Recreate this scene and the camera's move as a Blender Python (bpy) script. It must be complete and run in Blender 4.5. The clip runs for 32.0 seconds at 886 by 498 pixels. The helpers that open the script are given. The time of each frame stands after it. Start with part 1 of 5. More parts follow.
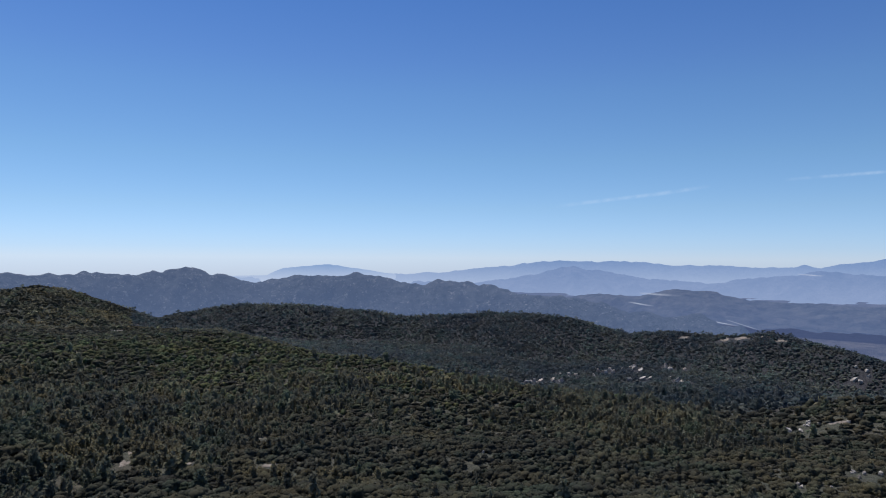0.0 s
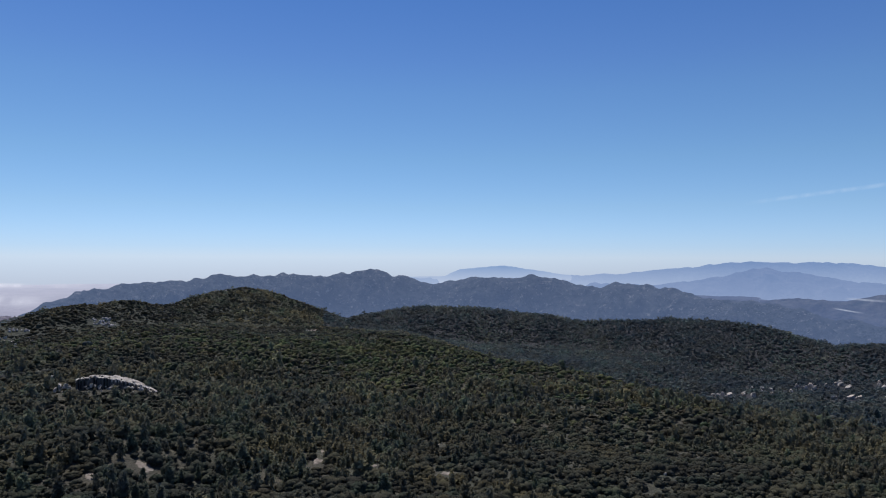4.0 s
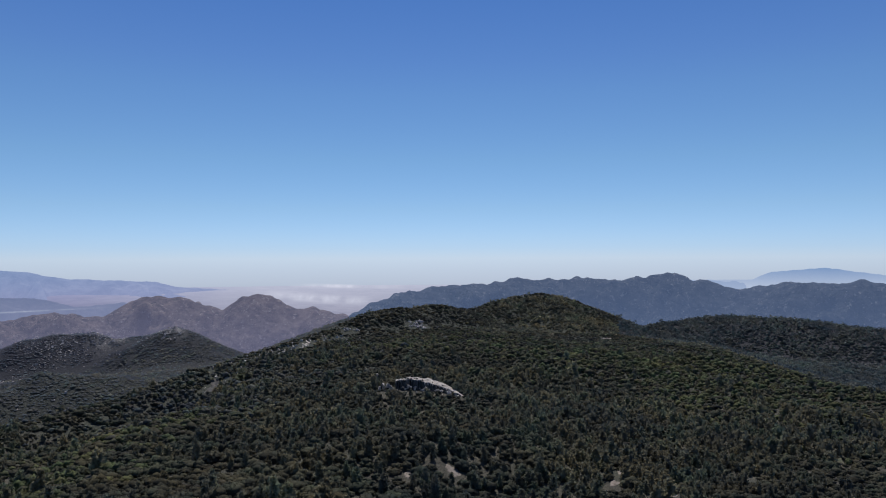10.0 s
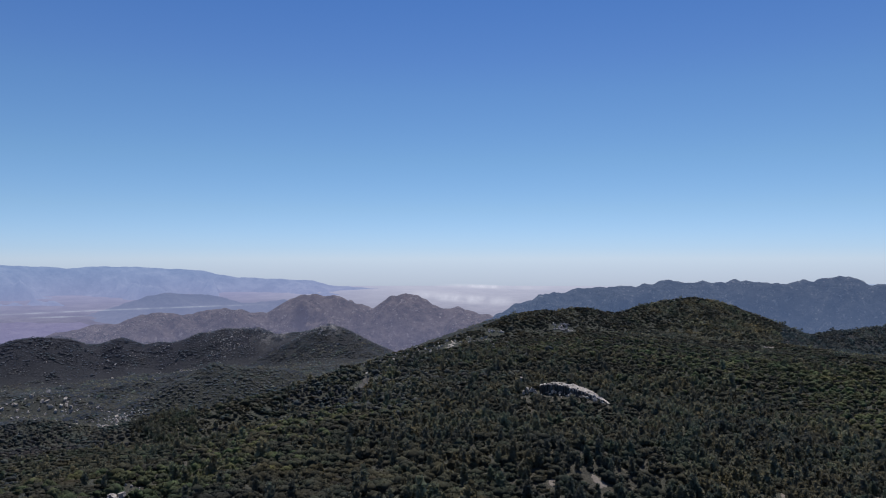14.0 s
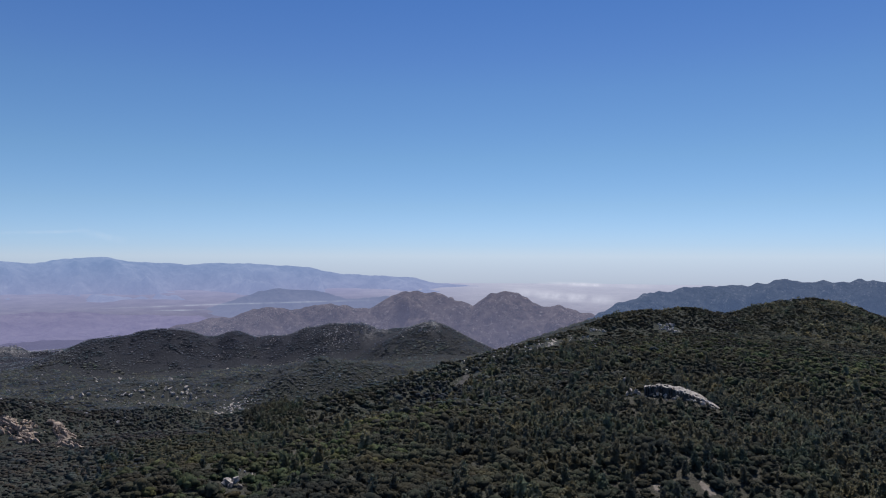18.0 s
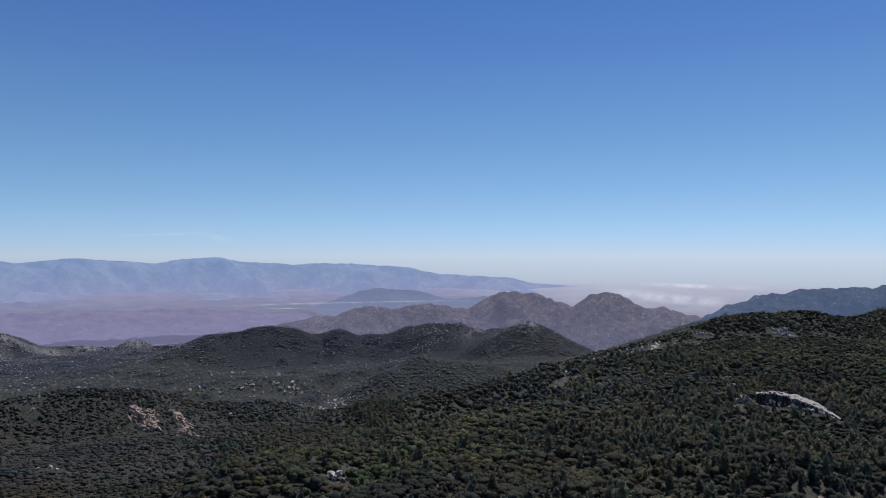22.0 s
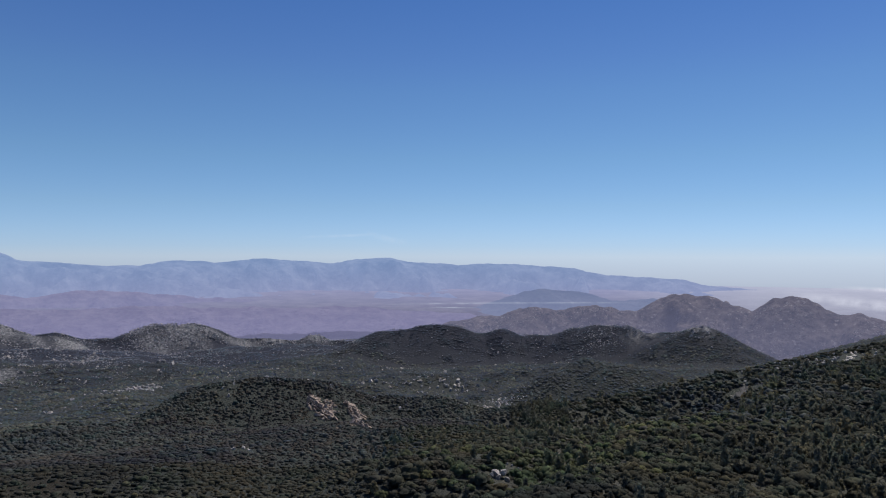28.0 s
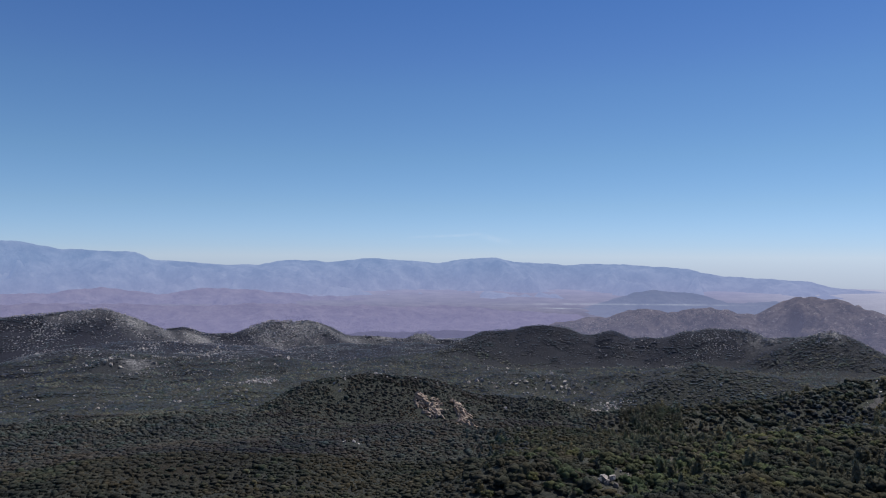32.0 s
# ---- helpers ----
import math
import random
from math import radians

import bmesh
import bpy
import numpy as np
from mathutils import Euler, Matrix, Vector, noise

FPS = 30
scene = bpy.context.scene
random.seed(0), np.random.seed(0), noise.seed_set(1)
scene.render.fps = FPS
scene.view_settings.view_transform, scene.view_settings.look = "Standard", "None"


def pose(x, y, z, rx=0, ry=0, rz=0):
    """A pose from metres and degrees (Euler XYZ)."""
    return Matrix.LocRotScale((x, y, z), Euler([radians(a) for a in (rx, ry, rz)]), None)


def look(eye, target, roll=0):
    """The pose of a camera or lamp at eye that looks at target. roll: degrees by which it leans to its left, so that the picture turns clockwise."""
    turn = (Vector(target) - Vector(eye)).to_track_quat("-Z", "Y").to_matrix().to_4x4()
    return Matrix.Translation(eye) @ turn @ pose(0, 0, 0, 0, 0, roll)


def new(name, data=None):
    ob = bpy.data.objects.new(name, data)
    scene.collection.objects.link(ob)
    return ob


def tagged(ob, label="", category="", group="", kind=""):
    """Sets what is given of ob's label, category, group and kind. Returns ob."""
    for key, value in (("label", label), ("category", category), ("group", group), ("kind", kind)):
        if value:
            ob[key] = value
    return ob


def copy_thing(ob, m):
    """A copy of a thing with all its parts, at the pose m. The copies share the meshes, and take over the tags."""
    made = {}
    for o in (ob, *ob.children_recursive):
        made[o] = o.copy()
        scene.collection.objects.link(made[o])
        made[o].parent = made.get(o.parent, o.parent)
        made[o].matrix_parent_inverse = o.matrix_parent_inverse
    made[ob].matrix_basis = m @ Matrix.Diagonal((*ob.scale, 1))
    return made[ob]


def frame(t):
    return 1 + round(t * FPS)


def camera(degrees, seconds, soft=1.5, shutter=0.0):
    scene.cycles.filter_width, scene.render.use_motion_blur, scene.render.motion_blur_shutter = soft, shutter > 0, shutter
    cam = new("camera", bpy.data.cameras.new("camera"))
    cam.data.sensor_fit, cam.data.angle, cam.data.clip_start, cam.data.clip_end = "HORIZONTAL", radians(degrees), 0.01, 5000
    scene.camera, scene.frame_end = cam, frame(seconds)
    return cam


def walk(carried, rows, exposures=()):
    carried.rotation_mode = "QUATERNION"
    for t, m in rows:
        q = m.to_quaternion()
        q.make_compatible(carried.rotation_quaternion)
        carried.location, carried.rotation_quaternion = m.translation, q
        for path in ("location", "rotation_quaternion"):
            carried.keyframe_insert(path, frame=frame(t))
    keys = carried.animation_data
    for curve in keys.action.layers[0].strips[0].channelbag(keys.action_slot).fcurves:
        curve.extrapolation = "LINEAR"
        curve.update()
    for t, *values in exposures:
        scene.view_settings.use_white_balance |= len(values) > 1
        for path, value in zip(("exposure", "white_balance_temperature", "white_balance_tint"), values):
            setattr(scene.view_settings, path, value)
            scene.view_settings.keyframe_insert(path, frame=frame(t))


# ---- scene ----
import itertools

LEVEL = 260.0          # height of the lookout point over the valley datum, metres
cam = camera(64.7, 32.0, soft=1.05)

# The drone climbs, then hovers, and pans left: seconds, yaw, pitch, roll, height against the lookout.
PATH = [
    (0, -10.04, 0.75, -0.33, -22.32), (0.5, -7.34, 0.74, -0.37, -21.41), (1, -5.61, 0.73, -0.4, -20.43), (1.5, -4.6, 0.72, -0.39, -19.36), (2, -3.54, 0.71, -0.36, -18.19),
    (2.5, -2.05, 0.7, -0.33, -17.15), (3, 0, 0.69, -0.28, -16.11), (3.5, 2.11, 0.69, -0.24, -15.22), (5.5, 10.44, 0.77, 0.04, -12.6), (6, 12.4, 0.8, 0.07, -11.87),
    (6.5, 14.41, 0.8, 0.09, -11.03), (7, 16.44, 0.8, 0.1, -10.01), (7.5, 18.46, 0.79, 0.11, -8.83), (8, 20.49, 0.78, 0.14, -7.76), (8.5, 22.47, 0.78, 0.17, -6.7),
    (9, 24.36, 0.78, 0.2, -5.51), (9.5, 26.16, 0.78, 0.22, -4.22), (10, 27.95, 0.78, 0.23, -3.09), (10.5, 29.74, 0.8, 0.23, -2.1), (11, 31.46, 0.82, 0.21, -1.36),
    (11.5, 33.12, 0.84, 0.19, -0.75), (12, 34.79, 0.85, 0.16, -0.44), (12.5, 36.45, 0.87, 0.12, -0.29), (13, 37.69, 0.87, 0.08, -0.08), (13.5, 38.72, 0.85, 0.05, 0),
    (14, 39.72, 0.82, 0.03, 0), (14.5, 40.74, 0.78, 0.02, 0), (16.5, 44.85, 0.64, -0.05, 0), (17, 45.88, 0.64, -0.06, 0), (17.5, 46.89, 0.63, -0.07, 0),
    (18, 47.89, 0.61, -0.08, 0), (18.5, 48.9, 0.6, -0.09, 0), (19, 49.9, 0.59, -0.1, 0), (19.5, 50.9, 0.59, -0.11, 0), (20, 51.91, 0.6, -0.11, 0),
    (20.5, 52.91, 0.61, -0.1, 0), (21, 53.91, 0.62, -0.08, 0), (21.5, 54.91, 0.63, -0.06, 0), (22, 55.91, 0.62, -0.04, 0), (22.5, 56.89, 0.63, -0.04, 0),
    (23, 57.94, 0.63, -0.04, 0), (23.5, 59, 0.63, -0.05, 0), (24, 60.06, 0.64, -0.05, 0), (24.5, 61.14, 0.65, -0.06, 0), (25, 62.34, 0.65, -0.06, 0),
    (25.5, 63.54, 0.65, -0.06, 0), (27.5, 68.17, 0.65, -0.12, 0), (28, 69.27, 0.65, -0.12, 0), (28.5, 70.37, 0.63, -0.13, 0), (29, 71.45, 0.61, -0.14, 0),
    (29.5, 72.54, 0.62, -0.15, 0), (30, 73.64, 0.61, -0.17, 0), (30.5, 74.7, 0.61, -0.18, 0), (31, 75.77, 0.6, -0.2, 0), (31.5, 76.85, 0.61, -0.2, 0),
    (32, 77.92, 0.62, -0.21, 0),
]
EXPOSURE = 0.0
walk(cam, [(t, pose(0, 0, LEVEL + h, 90 + p, r, a + 0.05)) for t, a, p, r, h in PATH], [(0, EXPOSURE + 0.13), (3, EXPOSURE + 0.09), (6, EXPOSURE), (10, EXPOSURE - 0.04), (32, EXPOSURE - 0.05)])

# ---------------------------------------------------------------- light
SUN_AZ, SUN_EL = 29.0, 64.0     # degrees left of the y axis, and over the horizon


def toward(az, el=0.0):
    a, e = radians(az), radians(el)
    return Vector((-math.sin(a) * math.cos(e), math.cos(a) * math.cos(e), math.sin(e)))


world = bpy.data.worlds.new("sky")
scene.world = world
world.use_nodes = True
wn, wl = world.node_tree.nodes, world.node_tree.links
wn.clear()
w_out = wn.new("ShaderNodeOutputWorld")
w_bg = wn.new("ShaderNodeBackground")
w_sky = wn.new("ShaderNodeTexSky")
w_sky.sky_type = "NISHITA"
w_sky.sun_disc = False
w_sky.sun_elevation = radians(SUN_EL)
w_sky.sun_rotation = radians(-SUN_AZ)
w_sky.altitude = 1700
w_sky.air_density = 1.0
w_sky.dust_density = 0.2
w_sky.ozone_density = 4.0
w_bg.inputs["Strength"].default_value = 0.20
# clear mountain air over a pale haze layer: tint of the sky by height, in sines of elevation
w_dir = wn.new("ShaderNodeTexCoord")
w_xyz = wn.new("ShaderNodeSeparateXYZ")
w_map = wn.new("ShaderNodeMapRange")
w_map.inputs["From Min"].default_value, w_map.inputs["From Max"].default_value = -0.1, 0.5
w_ramp = wn.new("ShaderNodeValToRGB")
SKY_TINT = [(-0.033, (0.76, 0.87, 1.32)), (0.015, (0.64, 0.79, 1.17)), (0.071, (0.665, 0.795, 0.99)), (0.139, (0.65, 0.81, 0.94)), (0.228, (0.60, 0.785, 0.965)), (0.272, (0.555, 0.74, 0.98)), (0.349, (0.475, 0.695, 0.99)), (0.5, (0.82, 0.95, 1.08))]
w_steps = w_ramp.color_ramp.elements
while len(w_steps) < len(SKY_TINT):
    w_steps.new(0.5)
for w_el, (w_pos, w_col) in zip(w_steps, SKY_TINT):
    w_el.position, w_el.color = (w_pos + 0.1) / 0.6, (w_col[0] / 2, w_col[1] / 2, w_col[2] / 2, 1)
w_mul = wn.new("ShaderNodeMix")
w_mul.data_type, w_mul.blend_type = "RGBA", "MULTIPLY"
w_mul.inputs["Factor"].default_value = 1.0
wl.new(w_dir.outputs["Generated"], w_xyz.inputs["Vector"])
wl.new(w_xyz.outputs["Z"], w_map.inputs["Value"])
wl.new(w_map.outputs["Result"], w_ramp.inputs["Fac"])
wl.new(w_sky.outputs["Color"], w_mul.inputs["A"])
wl.new(w_ramp.outputs["Color"], w_mul.inputs["B"])
wl.new(w_mul.outputs["Result"], w_bg.inputs["Color"])
wl.new(w_bg.outputs["Background"], w_out.inputs["Surface"])

sun_data = bpy.data.lights.new("sun", "SUN")
sun_data.energy = 4.2
sun_data.angle = radians(0.55)
sun_data.color = (1.0, 0.955, 0.885)
sun = new("sun", sun_data)
sun.matrix_world = look(toward(SUN_AZ, SUN_EL) * 900 + Vector((0, 0, LEVEL)), (0, 0, LEVEL))


# ---------------------------------------------------------------- materials
def shader(name):
    m = bpy.data.materials.new(name)
    m.use_nodes = True
    nt = m.node_tree
    b = nt.nodes["Principled BSDF"]
    b.inputs["Specular IOR Level"].default_value = 0.15
    b.inputs["Roughness"].default_value = 0.9
    return m, nt, b


def noise_node(nt, scale, detail=3.0, rough=0.55):
    g = nt.nodes.new("ShaderNodeNewGeometry")
    n = nt.nodes.new("ShaderNodeTexNoise")
    n.inputs["Scale"].default_value = scale
    n.inputs["Detail"].default_value = detail
    n.inputs["Roughness"].default_value = rough
    nt.links.new(g.outputs["Position"], n.inputs["Vector"])
    return n


def ramp_node(nt, source, stops):
    r = nt.nodes.new("ShaderNodeValToRGB")
    e = r.color_ramp.elements
    while len(e) < len(stops):
        e.new(0.5)
    for el, (p, c) in zip(e, stops):
        el.position, el.color = p, (*c, 1.0)
    nt.links.new(source, r.inputs["Fac"])
    return r


def mix_node(nt, fac, a, b, mode="MIX"):
    m = nt.nodes.new("ShaderNodeMix")
    m.data_type, m.blend_type = "RGBA", mode
    for sock, v in ((m.inputs["Factor"], fac), (m.inputs["A"], a), (m.inputs["B"], b)):
        if isinstance(v, bpy.types.NodeSocket):
            nt.links.new(v, sock)
        elif isinstance(v, tuple):
            sock.default_value = (*v, 1.0)
        else:
            sock.default_value = v
    return m.outputs["Result"]


def bump_node(nt, b, source, strength, distance):
    n = nt.nodes.new("ShaderNodeBump")
    n.inputs["Strength"].default_value = strength
    n.inputs["Distance"].default_value = distance
    nt.links.new(source, n.inputs["Height"])
    nt.links.new(n.outputs["Normal"], b.inputs["Normal"])


def leaf_material(name, dark, mid, light, patch=0.012, joined=True):
    """Foliage: tone by plant, by leaf clump and by stand."""
    m, nt, b = shader(name)
    if joined:
        rnd = nt.nodes.new("ShaderNodeNewGeometry").outputs["Random Per Island"]
    else:
        rnd = nt.nodes.new("ShaderNodeObjectInfo").outputs["Random"]
    tone = ramp_node(nt, rnd, [(0.0, dark), (0.5, mid), (1.0, light)])
    stand = noise_node(nt, patch, 4.0)
    stand_r = ramp_node(nt, stand.outputs["Fac"], [(0.34, (0.66, 0.69, 0.77)), (0.66, (1.30, 1.25, 1.05))])
    c = mix_node(nt, 1.0, tone.outputs["Color"], stand_r.outputs["Color"], "MULTIPLY")
    hue = noise_node(nt, 0.035, 5.0, 0.65)
    hue_r = ramp_node(nt, hue.outputs["Fac"], [(0.36, (1.12, 1.0, 0.84)), (0.50, (1.0, 1.0, 0.98)), (0.64, (0.84, 1.04, 0.97))])
    c = mix_node(nt, 1.0, c, hue_r.outputs["Color"], "MULTIPLY")
    fine = noise_node(nt, 0.15, 4.0, 0.6)
    fine_r = ramp_node(nt, fine.outputs["Fac"], [(0.34, (0.74, 0.76, 0.80)), (0.66, (1.26, 1.24, 1.18))])
    c = mix_node(nt, 1.0, c, fine_r.outputs["Color"], "MULTIPLY")
    nt.links.new(c, b.inputs["Base Color"])
    leafage = noise_node(nt, 1.3, 3.0, 0.6)
    bump_node(nt, b, leafage.outputs["Fac"], 0.9, 0.5)
    # thin leaves: part of the light passes through
    thin, mx = nt.nodes.new("ShaderNodeBsdfTranslucent"), nt.nodes.new("ShaderNodeMixShader")
    mx.inputs["Fac"].default_value = 0.44
    nt.links.new(c, thin.inputs["Color"])
    nt.links.new(b.outputs["BSDF"], mx.inputs[1])
    nt.links.new(thin.outputs["BSDF"], mx.inputs[2])
    nt.links.new(mx.outputs["Shader"], nt.nodes["Material Output"].inputs["Surface"])
    return m


PINE = ((0.123, 0.119, 0.097), (0.146, 0.142, 0.116), (0.177, 0.175, 0.139))
OAK = ((0.056, 0.056, 0.047), (0.068, 0.068, 0.056), (0.083, 0.085, 0.068))
M_PINE = leaf_material("pine_needles", *PINE)
M_OAK = leaf_material("oak_leaves", *OAK)
M_SCRUB = leaf_material("chaparral_leaves", (0.053, 0.051, 0.043), (0.064, 0.062, 0.054), (0.079, 0.074, 0.063), 0.008)
M_OAK_LIGHT = leaf_material("ceanothus_leaves", (0.071, 0.077, 0.049), (0.089, 0.099, 0.060), (0.111, 0.124, 0.075))
M_PINE_ONE = leaf_material("pine_needles_single", *PINE, joined=False)
M_OAK_ONE = leaf_material("oak_leaves_single", *OAK, joined=False)
# the shaded eastern ridge: pine and brush, grey-blue haze painted into the leaf colours
M_PINE_HAZED = leaf_material("hazed_pine_needles", (0.073, 0.087, 0.103), (0.090, 0.108, 0.124), (0.108, 0.130, 0.152), 0.008)
M_RIDGE_HAZED = leaf_material("hazed_ridge_leaves", (0.075, 0.084, 0.094), (0.090, 0.103, 0.113), (0.109, 0.126, 0.138), 0.008)
# the dry western slopes: chamise close by, then brush greyed and blued as painted haze
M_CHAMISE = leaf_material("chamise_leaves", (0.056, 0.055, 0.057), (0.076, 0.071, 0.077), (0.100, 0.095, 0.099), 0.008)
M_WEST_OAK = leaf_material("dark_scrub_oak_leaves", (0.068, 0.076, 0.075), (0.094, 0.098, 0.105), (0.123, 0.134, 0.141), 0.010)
M_BRUSH_HAZED = leaf_material("hazed_brush_leaves", (0.049, 0.059, 0.083), (0.063, 0.074, 0.107), (0.078, 0.094, 0.136), 0.008)
M_FAR_HAZED = leaf_material("hazed_far_leaves", (0.082, 0.090, 0.130), (0.105, 0.119, 0.168), (0.132, 0.151, 0.216), 0.008)


def bark_material():
    m, nt, b = shader("bark")
    n = noise_node(nt, 3.0, 4.0)
    r = ramp_node(nt, n.outputs["Fac"], [(0.3, (0.035, 0.026, 0.020)), (0.7, (0.11, 0.085, 0.065))])
    nt.links.new(r.outputs["Color"], b.inputs["Base Color"])
    bump_node(nt, b, n.outputs["Fac"], 0.7, 0.1)
    return m


def rock_material(name, low, high):
    m, nt, b = shader(name)
    big = noise_node(nt, 0.22, 4.0)
    fine = noise_node(nt, 0.7, 6.0, 0.7)
    r = ramp_node(nt, fine.outputs["Fac"], [(0.28, low), (0.55, tuple(0.5 * (a + b_) for a, b_ in zip(low, high))), (0.75, high)])
    s = ramp_node(nt, big.outputs["Fac"], [(0.35, (0.62, 0.58, 0.56)), (0.6, (1.1, 1.05, 1.0))])
    c = mix_node(nt, 1.0, r.outputs["Color"], s.outputs["Color"], "MULTIPLY")
    nt.links.new(c, b.inputs["Base Color"])
    bump_node(nt, b, fine.outputs["Fac"], 0.9, 0.8)
    return m


def soil_material(name, low, high):
    m, nt, b = shader(name)
    n = noise_node(nt, 0.35, 6.0, 0.65)
    r = ramp_node(nt, n.outputs["Fac"], [(0.3, low), (0.7, high)])
    nt.links.new(r.outputs["Color"], b.inputs["Base Color"])
    bump_node(nt, b, n.outputs["Fac"], 0.6, 0.5)
    return m


def ground_material():
    """Litter and bare granite soil under the woods, dry grass and haze-tinted brush on the open slopes."""
    m, nt, b = shader("mountain_ground")
    fine = noise_node(nt, 0.22, 6.0, 0.68)
    big = noise_node(nt, 0.010, 5.0, 0.6)
    litter = ramp_node(nt, fine.outputs["Fac"], [(0.3, (0.043, 0.040, 0.035)), (0.58, (0.072, 0.067, 0.054)), (0.86, (0.180, 0.153, 0.125))])
    brush = ramp_node(nt, fine.outputs["Fac"], [(0.3, (0.040, 0.044, 0.035)), (0.64, (0.068, 0.069, 0.054)), (0.88, (0.148, 0.130, 0.100))])
    thick = ramp_node(nt, fine.outputs["Fac"], [(0.3, (0.029, 0.030, 0.028)), (0.62, (0.049, 0.053, 0.042)), (0.86, (0.090, 0.086, 0.074))])
    chamise = ramp_node(nt, fine.outputs["Fac"], [(0.3, (0.028, 0.032, 0.028)), (0.62, (0.043, 0.045, 0.039)), (0.88, (0.096, 0.092, 0.077))])
    # grey-blue that paints distance haze into the ground colour
    haze_tint = ramp_node(nt, fine.outputs["Fac"], [(0.3, (0.018, 0.020, 0.028)), (0.62, (0.027, 0.028, 0.041)), (0.86, (0.067, 0.064, 0.077))])
    grass = ramp_node(nt, fine.outputs["Fac"], [(0.3, (0.020, 0.017, 0.012)), (0.64, (0.029, 0.024, 0.017)), (0.88, (0.051, 0.041, 0.029))])
    stony = ramp_node(nt, fine.outputs["Fac"], [(0.40, (0.060, 0.061, 0.069)), (0.53, (0.175, 0.170, 0.175)), (0.70, (0.470, 0.450, 0.440))])
    f = ramp_node(nt, big.outputs["Fac"], [(0.42, (0, 0, 0)), (0.58, (1, 1, 1))])
    c = mix_node(nt, f.outputs["Color"], litter.outputs["Color"], brush.outputs["Color"])
    for layer, tone in (("brush", thick), ("chamise", chamise), ("haze_tint", haze_tint), ("grass", grass), ("stony", stony)):
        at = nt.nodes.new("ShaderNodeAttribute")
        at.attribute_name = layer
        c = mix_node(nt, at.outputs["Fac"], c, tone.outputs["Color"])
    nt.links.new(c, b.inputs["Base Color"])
    bump_node(nt, b, fine.outputs["Fac"], 1.0, 2.5)
    return m


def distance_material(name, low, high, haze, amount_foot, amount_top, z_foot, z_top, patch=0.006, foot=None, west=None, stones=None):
    """Backdrop of far land: sunlit slopes with haze painted on as glow, thicker near the foot."""
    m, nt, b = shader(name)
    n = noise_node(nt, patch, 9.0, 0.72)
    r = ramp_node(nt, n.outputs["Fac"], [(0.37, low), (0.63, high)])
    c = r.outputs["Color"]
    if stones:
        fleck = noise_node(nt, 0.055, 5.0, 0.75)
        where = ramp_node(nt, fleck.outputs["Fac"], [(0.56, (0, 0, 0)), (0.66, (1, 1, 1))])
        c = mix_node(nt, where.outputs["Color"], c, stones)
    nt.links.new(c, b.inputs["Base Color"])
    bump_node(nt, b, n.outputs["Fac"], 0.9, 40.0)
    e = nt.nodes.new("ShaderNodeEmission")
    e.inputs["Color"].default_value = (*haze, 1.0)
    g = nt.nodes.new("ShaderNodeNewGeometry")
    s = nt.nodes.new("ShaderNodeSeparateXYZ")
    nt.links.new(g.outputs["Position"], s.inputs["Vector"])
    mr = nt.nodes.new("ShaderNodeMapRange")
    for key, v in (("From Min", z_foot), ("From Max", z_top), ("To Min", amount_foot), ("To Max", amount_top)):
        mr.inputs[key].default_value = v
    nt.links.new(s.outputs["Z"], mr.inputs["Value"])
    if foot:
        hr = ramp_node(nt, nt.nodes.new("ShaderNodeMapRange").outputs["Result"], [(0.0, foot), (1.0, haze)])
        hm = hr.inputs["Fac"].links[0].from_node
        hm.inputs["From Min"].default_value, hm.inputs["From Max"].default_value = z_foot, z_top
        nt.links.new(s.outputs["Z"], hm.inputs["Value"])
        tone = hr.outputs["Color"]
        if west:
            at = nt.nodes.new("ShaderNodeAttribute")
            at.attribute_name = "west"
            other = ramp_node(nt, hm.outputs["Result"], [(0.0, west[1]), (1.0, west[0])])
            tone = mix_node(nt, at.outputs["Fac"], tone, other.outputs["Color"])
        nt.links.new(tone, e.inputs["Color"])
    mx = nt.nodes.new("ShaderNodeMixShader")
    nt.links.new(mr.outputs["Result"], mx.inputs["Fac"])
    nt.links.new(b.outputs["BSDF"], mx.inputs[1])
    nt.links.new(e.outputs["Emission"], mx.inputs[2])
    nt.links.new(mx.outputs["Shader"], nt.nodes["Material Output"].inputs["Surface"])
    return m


M_BARK = bark_material()
M_ROCK = rock_material("granite", (0.190, 0.178, 0.172), (0.640, 0.605, 0.575))
# far granite, with a lavender haze tint painted into its colour
M_ROCK_HAZED = rock_material("hazed_granite", (0.185, 0.182, 0.198), (0.600, 0.585, 0.610))
M_ROCK_WARM = rock_material("weathered_granite", (0.104, 0.081, 0.068), (0.642, 0.538, 0.455))
M_SOIL = soil_material("bare_granite_soil", (0.093, 0.078, 0.068), (0.258, 0.222, 0.196))
# dark granite of the shelf; also painted shade on the slab's face
M_SHELF_SHADE = rock_material("dark_granite_and_shade", (0.047, 0.047, 0.050), (0.134, 0.130, 0.126))
M_GROUND = ground_material()

# ---------------------------------------------------------------- lie of the land
# Crest lines: bearing in degrees left of the y axis, distance, height against the lookout, metres.
HUMP = [(63.8, 800, -172), (57.5, 850, -171), (52.9, 900, -170), (46.6, 980, -152), (43.1, 1040, -142), (40, 1100, -131), (35.9, 1180, -118), (33.6, 1240, -98), (31.7, 1280, -94), (30.8, 1300, -99), (28.5, 1340, -91), (26.7, 1380, -100), (24.4, 1430, -105), (23, 1460, -88), (21.7, 1480, -81), (20.3, 1490, -80), (19, 1500, -85), (17.7, 1510, -103), (16.8, 1530, -121), (14.3, 1560, -142)]
